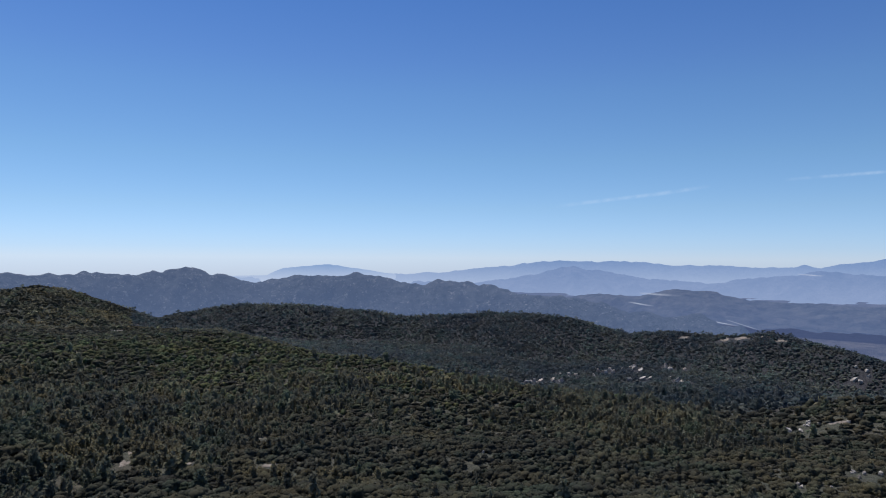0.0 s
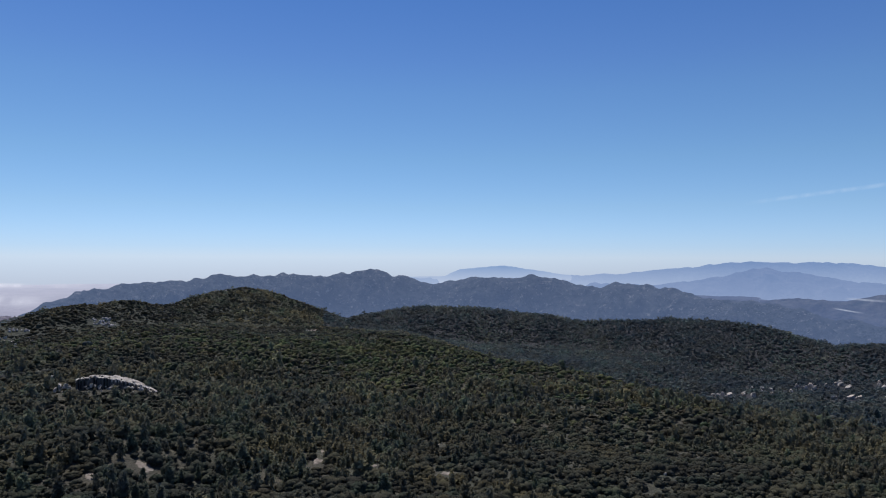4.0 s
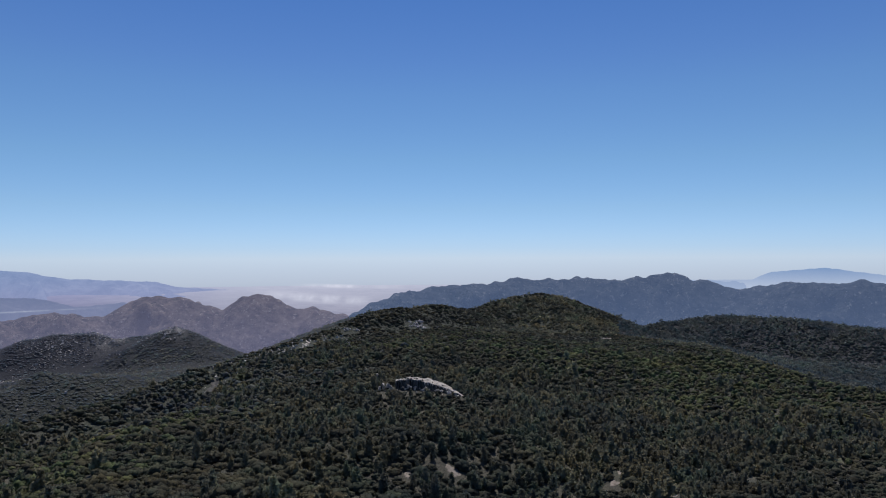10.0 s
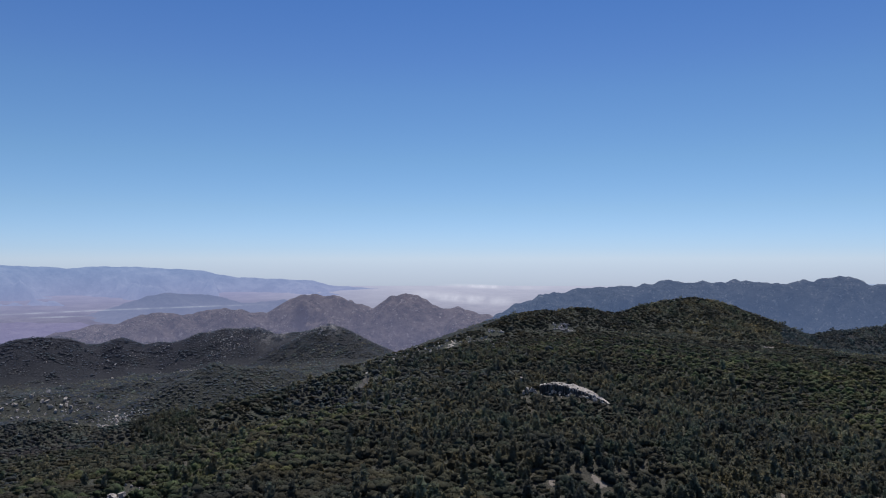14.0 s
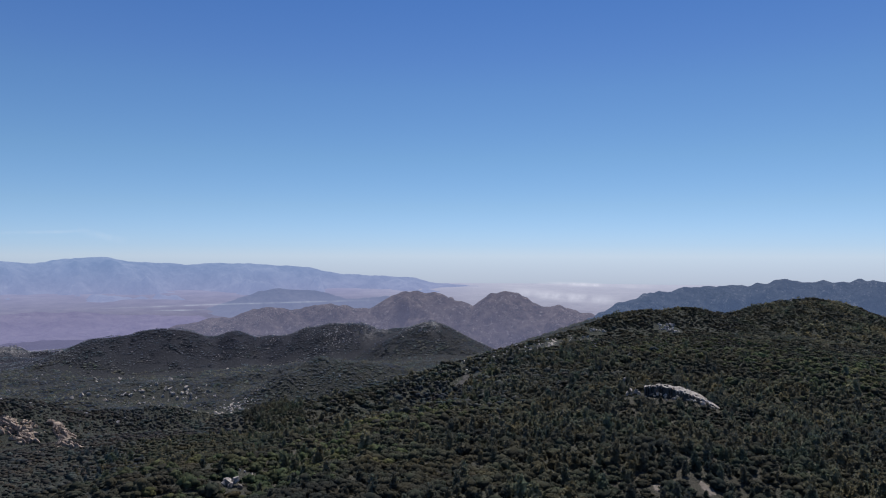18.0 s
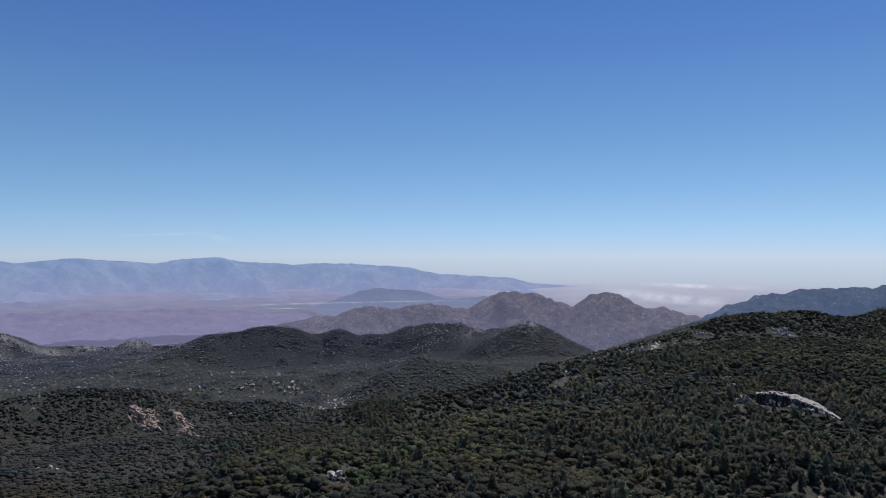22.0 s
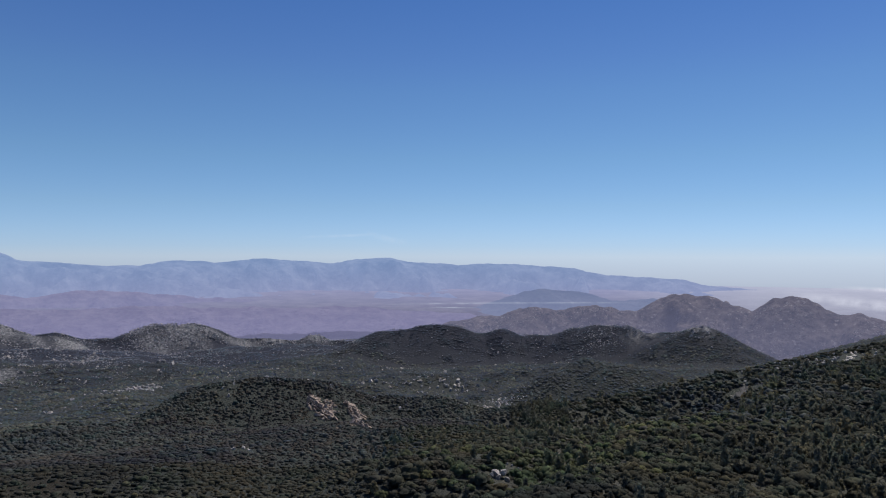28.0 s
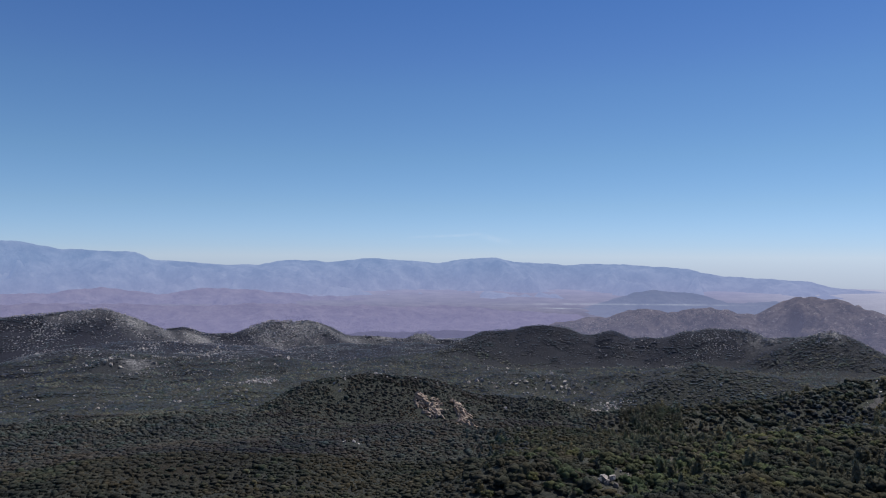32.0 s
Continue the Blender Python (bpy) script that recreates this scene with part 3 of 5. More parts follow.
def far_plain(name, az0, az1, material, label, drop):
    """Lowland that runs to the horizon in one sector."""
    pa, pr = np.meshgrid(np.radians(np.linspace(az0, az1, 60)), np.geomspace(2180, 4985, 40))
    px, py = -np.sin(pa) * pr, np.cos(pa) * pr
    pz = LEVEL - np.interp(pr, [2180, 2650, 3000, 3600, 4950], [350, 325, 280, 0.5 * drop + 105, 190])
    ob = add_mesh(name, np.stack([px, py, pz], -1).reshape(-1, 3), grid_faces(40, 60), material)
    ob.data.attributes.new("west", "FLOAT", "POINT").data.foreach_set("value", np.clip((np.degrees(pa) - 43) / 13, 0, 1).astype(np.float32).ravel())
    tagged(ob, label, "plain", kind="structure")


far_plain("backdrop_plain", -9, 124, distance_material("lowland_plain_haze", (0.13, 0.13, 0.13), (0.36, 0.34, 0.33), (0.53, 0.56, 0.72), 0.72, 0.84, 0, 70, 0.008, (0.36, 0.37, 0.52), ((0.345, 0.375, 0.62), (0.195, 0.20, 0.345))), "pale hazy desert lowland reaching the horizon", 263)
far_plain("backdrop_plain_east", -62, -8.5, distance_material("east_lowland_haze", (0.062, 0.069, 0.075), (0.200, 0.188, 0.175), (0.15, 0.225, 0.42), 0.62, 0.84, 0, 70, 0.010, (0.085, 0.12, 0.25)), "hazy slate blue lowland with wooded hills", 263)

# ---------------------------------------------------------------- plants
rng = np.random.default_rng(5)


def ico(level):
    bm = bmesh.new()
    bmesh.ops.create_icosphere(bm, subdivisions=level, radius=1.0)
    bm.verts.ensure_lookup_table()
    v = np.array([q.co[:] for q in bm.verts])
    f = np.array([[q.index for q in p.verts] for p in bm.faces])
    bm.free()
    return v, f


def sprays(r, centres, size, each=4, droop=0.0):
    """Leaf sprays: a few loose triangles round each centre, turned at random, mostly facing upwards."""
    vs = []
    for q, s in zip(centres, size):
        for _ in range(each):
            n = r.normal(size=3) * (1, 1, 0.8) + (0, 0, 0.5)
            n /= np.linalg.norm(n)
            u = np.cross(n, r.normal(size=3))
            u /= np.linalg.norm(u)
            w = np.cross(n, u)
            at = q + r.normal(0, 0.42, 3) * s * (1, 1, 0.7)
            for k in range(3):
                ang = 2.094 * k + r.uniform(-0.4, 0.4)
                vs.append(at + (u * math.cos(ang) + w * math.sin(ang)) * s * r.uniform(0.6, 1.15) - (0, 0, droop * s))
    v = np.array(vs)
    return v, np.arange(len(v)).reshape(-1, 3)


def joined(*shapes):
    base, vs, fs = 0, [], []
    for v, f in shapes:
        vs.append(v)
        fs.append(f + base)
        base += len(v)
    return np.concatenate(vs), np.concatenate(fs)


def dome(seg, ring, r, lump=0.16):
    """One leaf clump: a bumpy dome of unit radius that stands on its rim."""
    vs = []
    for k in range(ring):
        e = -0.35 + 1.45 * k / ring
        for j in range(seg):
            a = 6.283 * (j + 0.5 * (k % 2) + r.uniform(-0.22, 0.22)) / seg
            q = 1 + r.normal(0, lump)
            vs.append((math.cos(a) * math.cos(e) * q, math.sin(a) * math.cos(e) * q, math.sin(e) * q))
    vs.append((r.normal(0, 0.1), r.normal(0, 0.1), 1 + r.normal(0, 0.06)))
    fs, top = [], len(vs) - 1
    for k in range(ring - 1):
        for j in range(seg):
            a0, a1 = k * seg + j, k * seg + (j + 1) % seg
            fs += [(a0, a1, a1 + seg), (a0, a1 + seg, a0 + seg)]
    fs += [((ring - 1) * seg + j, (ring - 1) * seg + (j + 1) % seg, top) for j in range(seg)]
    return np.array(vs), np.array(fs)


def billowed(lobes, seed, seg=6, ring=2, loose=0, size=0.16):
    """A round crown of several billowing leaf clumps, with a few loose sprays at its edge."""
    r = np.random.default_rng(seed)
    shapes = []
    for k in range(lobes):
        v, f = dome(seg, ring, r)
        if k == 0:
            c, w = (0, 0, 0.55), 0.72
        else:
            a = 6.283 * (k + r.uniform(-0.3, 0.3)) / max(1, lobes - 1)
            d = r.uniform(0.42, 0.62)
            c, w = (math.cos(a) * d, math.sin(a) * d, r.uniform(0.28, 0.72)), r.uniform(0.42, 0.60)
        shapes.append((v * (w, w, w * r.uniform(0.85, 1.1)) + c, f))
    if loose:
        d = r.normal(size=(loose, 3))
        d /= np.linalg.norm(d, axis=1)[:, None]
        d[:, 2] = np.abs(d[:, 2]) * 1.1 - 0.2
        shapes.append(sprays(r, d * r.uniform(0.80, 1.02, (loose, 1)) * (1, 1, 0.85) + (0, 0, 0.5), size * r.uniform(0.7, 1.3, loose), 2))
    return joined(*shapes)


def bough_pine(n, seed, low=0.06, size=0.42, each=3):
    """A pine of the dry mountains: an uneven, blunt column of drooping boughs; unit height, unit radius."""
    r = np.random.default_rng(seed)
    k = np.arange(n)
    u = low + (0.95 - low) * (k + r.random(n)) / n
    rad = (1 - u) ** 0.48 * np.minimum(1.0, 0.60 + 1.6 * u)
    a = k * 2.4 + r.normal(0, 0.4, n)
    d = rad * r.uniform(0.3, 0.75, n)
    v, f = sprays(r, np.zeros((n, 3)), size * (0.45 + 0.75 * rad) * r.uniform(0.75, 1.25, n), each)
    per = 3 * each
    v[:, 2] *= 0.42
    v += np.repeat(np.stack([np.cos(a) * d, np.sin(a) * d, u], 1), per, 0)
    stem_v = np.array([[0.16, 0, low], [-0.08, 0.14, low], [-0.08, -0.14, low], [0, 0, 0.97]])
    return joined((v, f), (stem_v, np.array([[0, 1, 3], [1, 2, 3], [2, 0, 3]])))


def planted(name, templates, spots, material, label, category):
    """One mesh of many plants: spots are rows of x, y, z, radius, height."""
    vs, fs, base = [], [], 0
    pick = rng.integers(0, len(templates), len(spots))
    for k, (tv, tf) in enumerate(templates):
        s = spots[pick == k]
        if not len(s):
            continue
        a = rng.uniform(0, 6.283, len(s))
        ca, sa = np.cos(a)[:, None], np.sin(a)[:, None]
        sx = s[:, 3:4] * rng.uniform(0.85, 1.15, (len(s), 1))
        x = (tv[:, 0] * ca - tv[:, 1] * sa) * sx + s[:, 0:1]
        y = (tv[:, 0] * sa + tv[:, 1] * ca) * s[:, 3:4] + s[:, 1:2]
        z = tv[:, 2] * s[:, 4:5] + s[:, 2:3]
        vs.append(np.stack([x, y, z], -1).reshape(-1, 3))
        fs.append((tf[None] + (np.arange(len(s)) * len(tv))[:, None, None]).reshape(-1, 3) + base)
        base += len(s) * len(tv)
    ob = add_mesh(name, np.concatenate(vs), np.concatenate(fs), material, smooth=name != "rubble")
    return tagged(ob, label, category, kind="stuff")


def strewn(name, sheet, n, shapes, size, tall, material, label, category, patch, seed, share=0.5):
    """Brush or boulders strewn over the facing flank of a far range, in patches."""
    i, j = rng.uniform(0, 50.5, n), rng.uniform(0, sheet.shape[1] - 1.001, n)
    i0, j0 = i.astype(int), j.astype(int)
    u, w = (i - i0)[:, None], (j - j0)[:, None]
    p = (sheet[i0, j0] * (1 - u) + sheet[i0 + 1, j0] * u) * (1 - w) + (sheet[i0, j0 + 1] * (1 - u) + sheet[i0 + 1, j0 + 1] * u) * w
    p = p[fbm(p[:, 0], p[:, 1], patch, 3, seed) + rng.normal(0, 0.12, n) > 0.5 - share]
    s = size * np.exp(rng.normal(0, 0.35, len(p)))
    return planted(name, shapes, np.column_stack([p[:, 0], p[:, 1], p[:, 2] - 0.2 * s, s, tall * s]), material, label, category)


def jittered(r0, r1, gap, az0=-47.0, az1=115.0):
    """Points about a gap apart within a ring sector."""
    n = int(r1 / gap) + 1
    i, j = np.meshgrid(np.arange(-n, n + 1), np.arange(-n, n + 1))
    x = (i + rng.uniform(-0.46, 0.46, i.shape)) * gap
    y = (j + rng.uniform(-0.46, 0.46, j.shape)) * gap
    r = np.hypot(x, y)
    a = np.degrees(np.arctan2(-x, y))
    ok = (r >= r0) & (r < r1) & (a > az0) & (a < az1)
    return x[ok], y[ok], r[ok], a[ok]


def bell(a, r, ca, cr, wa, wr):
    return np.exp(-((a - ca) / wa) ** 2 - ((r - cr) / wr) ** 2)


def lee(x, y):
    """True on slopes behind a crest, which carry a thinner wood."""
    ba, br = np.arange(-50, 118, 0.5), np.arange(300, 2400, 12.0)
    A, R = np.meshgrid(np.radians(ba), br)
    rise = (land(-np.sin(A) * R, np.cos(A) * R) + 1.5 - LEVEL) / R
    top = np.maximum.accumulate(rise, axis=0)
    r, a = np.hypot(x, y), np.degrees(np.arctan2(-x, y))
    i = np.clip(((r - 30 - 300) / 12).astype(int), 0, len(br) - 1)
    j = np.clip(((a + 50) / 0.5).astype(int), 0, len(ba) - 1)
    return (land(x, y) + 7 - LEVEL) / r < top[i, j] - 0.005


# granite boulders, single and in small groups: bearing, distance, spread, count, size
SCATTER = [(-17.5, 1072, 14, 6, 2.9), (-21.0, 1130, 26, 9, 3.0), (-23.5, 1170, 24, 9, 3.2), (-28.0, 1210, 24, 8, 3.0), (36.8, 1120, 26, 9, 2.0), (38.2, 1095, 22, 10, 1.8), (40.2, 1050, 24, 12, 1.8), (42.6, 1000, 22, 10, 1.7), (-25.0, 1215, 20, 6, 3.8), (-19.0, 1085, 22, 5, 3.5), (-26.5, 1110, 26, 6, 3.5), (-28.6, 1090, 14, 5, 3.8),
           (-41.0, 1140, 30, 5, 3.6), (-37.3, 416, 9, 3, 1.0), (-41.1, 458, 10, 5, 1.5), (-37.4, 600, 12, 4, 1.8), (92.8, 1285, 34, 13, 3.4), (102.5, 1550, 60, 14, 3.6), (91.5, 1680, 40, 12, 3.6), (98.8, 1122, 10, 3, 2.6), (74.6, 1306, 26, 9, 3.4), (69.3, 1310, 50, 27, 3.4), (66.0, 1170, 46, 24, 3.0), (62.6, 1165, 40, 18, 3.0),
           (61.0, 1185, 26, 12, 3.0), (84.8, 612, 7, 3, 1.6), (60.3, 548, 5, 3, 0.9), (63.4, 478, 6, 4, 0.8), (86.5, 942, 24, 5, 2.0), (73.0, 1500, 120, 22, 2.6), (60.0, 1600, 130, 18, 2.6), (88.0, 1500, 130, 26, 2.6), (98.0, 1750, 130, 26, 3.0), (41.5, 1020, 36, 12, 1.8), (44.5, 985, 30, 8, 1.8), (33.4, 762, 9, 4, 2.0),
           (74.0, 900, 40, 9, 1.3), (104.0, 1060, 30, 6, 2.2), (-14.0, 480, 60, 5, 0.9), (15.0, 1215, 14, 4, 1.8)]
boulder_rng = np.random.default_rng(77)
ROCK_SPOTS = []
for az, dist, spread, count, size in SCATTER:
    for _ in range(count):
        c = toward(az) * dist
        ROCK_SPOTS.append((c.x + boulder_rng.normal(0, spread * 0.55), c.y + boulder_rng.normal(0, spread * 0.55), size * boulder_rng.uniform(0.5, 1.3)))


def kinds(x, y, r, a):
    """What grows where: 0 pine, 1 oak, 2 chaparral, -1 bare."""
    n1 = fbm(x, y, 120, 3, 101)
    n2 = fbm(x, y, 45, 2, 131)
    pine = 0.08 + 0.46 * bell(a, r, 10, 520, 13, 230) + 0.24 * bell(a, r, 31, 640, 9, 150) + 0.20 * bell(a, r, 38, 500, 10, 130)
    pine += np.where((a < 11) & (r > 1020 + 6 * a), 0.55, 0.0)
    pine += 0.25 * bell(a, r, -22, 560, 14, 120)
    pine -= 0.35 * bell(a, r, 58, 560, 13, 150) + 0.25 * bell(a, r, 22, 1000, 14, 160)
    pine = np.clip(0.85 * pine + 0.80 * n1 + 0.60 * n2, 0.03, 0.85) * (1 - 0.45 * np.exp(-((a - 36) / 12) ** 4))
    west = (beyond_crest(x, y) > 0.5) | (a > 76)
    pine = np.where(west, 0.0, pine) * np.clip((80 - a) / 14, 0, 1)
    oak = np.where(west, 0.34 + 1.1 * n1, 0.78 + 0.5 * n2 - 0.5 * bell(a, r, -8, 850, 14, 200))
    oak = np.where((a > 25) & (r > 1000), 0.3, oak)
    oak = oak * (1 - 0.75 * np.clip((a - 64) / 12, 0, 1) * (r < 700)) - 0.35 * bell(a, r, -40, 600, 9, 160)
    k = np.where(rng.random(x.shape) < pine, 0, np.where(rng.random(x.shape) < oak, 1, 2))
    thin = np.where(west, np.where(r < 700, 0.0, 0.02) + 0.30 * (n2 + n1), 0.04 + 0.10 * (n2 > 0.35))
    k = np.where(rng.random(x.shape) < thin, -1, k)
    k = np.where(lee(x, y) & (rng.random(x.shape) < np.where(r < 1000, 0.55, np.where(r < 1650, 0.66, 0.88))), -1, k)
    thinned = np.exp(-((a - 99) / 4.5) ** 2 - ((r - 505) / 22) ** 2)
    k = np.where(rng.random(x.shape) < 0.6 * thinned, -1, k)
    k = np.where(rng.random(x.shape) < 0.93 * stony_ground(x, y), -1, k)
    for bx, by, size in ROCK_SPOTS:
        d = math.hypot(bx, by)
        k[np.hypot(x - bx * (1 - 5 / d), y - by * (1 - 5 / d)) < 1.8 * size + 4.0] = -1
    for ca, cr, rad in CLEAR:
        d = toward(ca) * cr
        k = np.where(np.hypot(x - d.x * (1 - 0.35 * rad / cr), y - d.y * (1 - 0.35 * rad / cr)) < rad, -1, k)
    return k


def spots_for(x, y, k, which, radius, height, mixed=0.28):
    m = k == which
    n = int(m.sum())
    f = np.clip(np.exp(rng.normal(0, mixed, n)), 0.45, 1.7)
    return np.stack([x[m], y[m], land(x[m], y[m]) - 0.3, rng.uniform(*radius, n) * f, rng.uniform(*height, n) * f], 1)


PINES_NEAR = [bough_pine(32, s) for s in range(6)]
PINES_MID = [bough_pine(13, s + 20, 0.10, 0.60) for s in range(6)]
PINES_FAR = [bough_pine(5, s + 40, 0.05, 0.8, 2) for s in range(4)]
OAKS_NEAR = [billowed(5, s, 6, 2, 9) for s in range(7)]
OAKS_MID = [billowed(3, s + 60, 5, 2) for s in range(7)]
BUSHES = [billowed(1, s + 120, 6, 2) for s in range(7)]
SHRUBS = [billowed(1, s + 160, 5, 2) for s in range(7)]
TUFTS = [billowed(1, s + 180, 6, 1) for s in range(7)]

# open spots: bearing, distance, radius
CLEAR = [(29.7, 664, 15), (28.2, 655, 12), (27.2, 645, 8), (31.2, 662, 10), (32.7, 652, 8), (33.1, 640, 8), (79.7, 912, 13), (79.1, 895, 16), (78.7, 876, 12), (78.2, 912, 8), (76.7, 914, 10), (76.5, 896, 13), (76.2, 880, 11), (76.4, 722, 9),
         (76.2, 706, 8), (75.9, 690, 7), (64.8, 452, 9), (33.4, 760, 12), (46.2, 918, 19), (30.4, 650, 9), (31.4, 652, 7), (-33.2, 1284, 15), (-31.8, 1294, 12), (39.1, 1072, 16), (27.3, 426, 10), (30.9, 414, 7), (12.9, 546, 7), (13.8, 470, 7),
         (14.3, 446, 9), (10.4, 430, 11), (5.2, 500, 11), (3.9, 404, 9), (13.0, 636, 7), (7.9, 512, 7), (-32.7, 1304, 17), (-29.1, 1346, 10), (-35.8, 1266, 9), (14.9, 1220, 12), (39.0, 1085, 16), (39.2, 1055, 16), (36.3, 1106, 10), (35.6, 1165, 18),
         (30.1, 1200, 22), (-37.1, 600, 7), (-39.4, 606, 7), (-38.0, 416, 4), (-36.5, 416, 4), (-41.1, 455, 7), (-12.5, 412, 4), (-14.8, 534, 6), (84.8, 612, 7)]


def single(base, parts):
    """A tree as a thing: trunk and crown under an Empty at the foot of the stem."""
    thing = new(base)
    for name, (v, f), mat in parts:
        add_mesh(name, v, f, mat, parent=thing)
    return thing


def stem(height, foot, top, seed, limbs=0, spread=0.5):
    """A tapered trunk with a slight lean, and limbs that fork into the crown."""
    r = np.random.default_rng(seed)
    vs, fs, base = [], [], 0

    def tube(p, q, r0, r1):
        nonlocal base
        p, q = np.array(p, float), np.array(q, float)
        mid = (p + q) / 2 + r.normal(0, 0.02, 3)
        for c, rad in ((p, r0), (mid, (r0 + r1) / 2), (q, r1)):
            a = np.linspace(0, 2 * np.pi, 6, endpoint=False)
            vs.append(np.stack([c[0] + rad * np.cos(a), c[1] + rad * np.sin(a), np.full(6, c[2])], 1))
        for k in range(2):
            for j in range(6):
                a0, a1 = base + k * 6 + j, base + k * 6 + (j + 1) % 6
                fs.append((a0, a1, a1 + 6))
                fs.append((a0, a1 + 6, a0 + 6))
        base += 18

    tip = (r.normal(0, 0.04), r.normal(0, 0.04), height)
    tube((0, 0, 0), tip, foot, top)
    for k in range(limbs):
        a = 6.283 * (k + r.random()) / limbs
        tube((tip[0] * 0.6, tip[1] * 0.6, height * 0.6), (math.cos(a) * spread, math.sin(a) * spread, height * r.uniform(1.2, 1.6)), top, top * 0.4)
    return np.concatenate(vs), np.array(fs)


def fleecy_oak(seed):
    return billowed(10, seed, 8, 3, 46, 0.13)


ONE_OAK = [single("oak_tree", [("trunk", stem(0.5, 0.09, 0.06, s, 4), M_BARK), ("crown", fleecy_oak(s + 7), M_OAK_ONE)]) for s in range(5)]
ONE_PINE = [single("pine_tree", [("trunk", stem(0.9, 0.10, 0.03, s + 30), M_BARK), ("crown", bough_pine(90, s + 90, 0.12, 0.26), M_PINE_ONE)]) for s in range(4)]


def set_single(stock, row, label, category, group, which):
    """Plant one tree: the first of each shape is the original itself."""
    px_, py_, pz_, rad, high = row
    k = int(rng.integers(0, len(stock)))
    turn = Matrix.Rotation(float(rng.uniform(0, 6.283)), 4, "Z")
    m = Matrix.Translation((px_, py_, pz_)) @ turn @ Matrix.Diagonal((rad, rad, high, 1))
    if k not in which:
        which.add(k)
        stock[k].matrix_basis = m
        ob = stock[k]
    else:
        src = stock[k]
        keep = src.scale.copy()
        src.scale = (1, 1, 1)
        ob = copy_thing(src, m)
        src.scale = keep
    return tagged(ob, label, category, group)


used_oak, used_pine = set(), set()
WOOD_LABELS = {"pine_wood": ("dark green pine wood covering the near hill", "pines on the shaded ridge, tinted grey green for haze", "scattered dark pines on the dry western slopes", "few small pines on the far western hills"),
               "oak_wood": ("green live oak wood on the near hill", "oak and brush on the shaded ridge, tinted grey green for haze", "round oak bushes on the dry western slopes", "bushes on the far western hills, tinted grey for haze"),
               "chaparral": ("olive green chaparral brush on the near hill", "low brush on the shaded ridge, tinted grey green for haze", "low dry brush on the western slopes", "low brush on the far western hills, tinted grey for haze")}
WEST_EDGE = 58.0
# stands of lighter green oak: bearing, distance, spread, share
GREEN_STANDS = [(61, 470, 6, 60, 0.9), (50, 660, 5, 45, 1.0), (55, 575, 6, 60, 0.5), (36, 990, 4, 60, 0.8), (28, 1035, 6, 60, 0.7), (14, 980, 16, 120, 0.4), (-6, 760, 14, 120, 0.9), (3, 850, 9, 110, 0.9), (9, 930, 9, 100, 0.7), (70, 470, 6, 50, 0.6)]
# ring, from, to, spacing, bearings, pine shapes, oak shapes, plant size
PLANTING = [("near", 285, 560, 5.7, 8, 76, PINES_NEAR, OAKS_NEAR, 1.00),
            ("near_east", 285, 560, 4.7, -47, 8, PINES_NEAR, OAKS_NEAR, 0.78),
            ("near_west", 330, 560, 3.0, 76, 115, PINES_MID, BUSHES, 0.66),
            ("middle", 560, 1000, 5.8, -47, WEST_EDGE, PINES_MID, OAKS_MID, 1.02),
            ("middle_west", 560, 1000, 3.7, WEST_EDGE, 115, PINES_MID, BUSHES, 0.70),
            ("far_east", 1000, 1650, 5.2, -47, 14, PINES_FAR, SHRUBS, 1.04),
            ("far", 1000, 1300, 5.0, 14, 50, PINES_FAR, SHRUBS, 1.04),
            ("far_crest", 1300, 1650, 5.0, 14, 50, PINES_FAR, SHRUBS, 1.04),
            ("far_west", 1000, 1650, 4.5, 33, 115, PINES_FAR, TUFTS, 0.90),
            ("farthest", 1650, 2350, 4.8, 33, 115, PINES_FAR, TUFTS, 0.82)]
# brush, stone, wood and crags of the ranges, haze painted on as glow
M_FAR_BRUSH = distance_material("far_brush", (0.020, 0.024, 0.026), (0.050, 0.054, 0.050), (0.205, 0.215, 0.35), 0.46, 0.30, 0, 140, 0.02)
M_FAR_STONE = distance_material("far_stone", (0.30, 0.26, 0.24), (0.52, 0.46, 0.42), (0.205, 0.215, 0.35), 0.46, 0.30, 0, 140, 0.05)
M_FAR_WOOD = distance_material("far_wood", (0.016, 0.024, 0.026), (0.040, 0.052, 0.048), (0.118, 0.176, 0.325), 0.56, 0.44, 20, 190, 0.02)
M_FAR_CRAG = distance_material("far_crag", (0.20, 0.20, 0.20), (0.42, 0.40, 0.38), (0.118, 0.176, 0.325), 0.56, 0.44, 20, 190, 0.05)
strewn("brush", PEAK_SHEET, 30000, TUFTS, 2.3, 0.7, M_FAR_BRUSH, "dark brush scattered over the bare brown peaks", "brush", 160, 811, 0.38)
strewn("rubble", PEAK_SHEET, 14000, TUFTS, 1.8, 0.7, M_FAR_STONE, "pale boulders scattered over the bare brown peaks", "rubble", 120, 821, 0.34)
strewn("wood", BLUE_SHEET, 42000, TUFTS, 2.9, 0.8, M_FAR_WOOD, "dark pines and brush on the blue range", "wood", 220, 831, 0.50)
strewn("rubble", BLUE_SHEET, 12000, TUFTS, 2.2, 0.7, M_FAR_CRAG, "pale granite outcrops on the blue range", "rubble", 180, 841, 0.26)
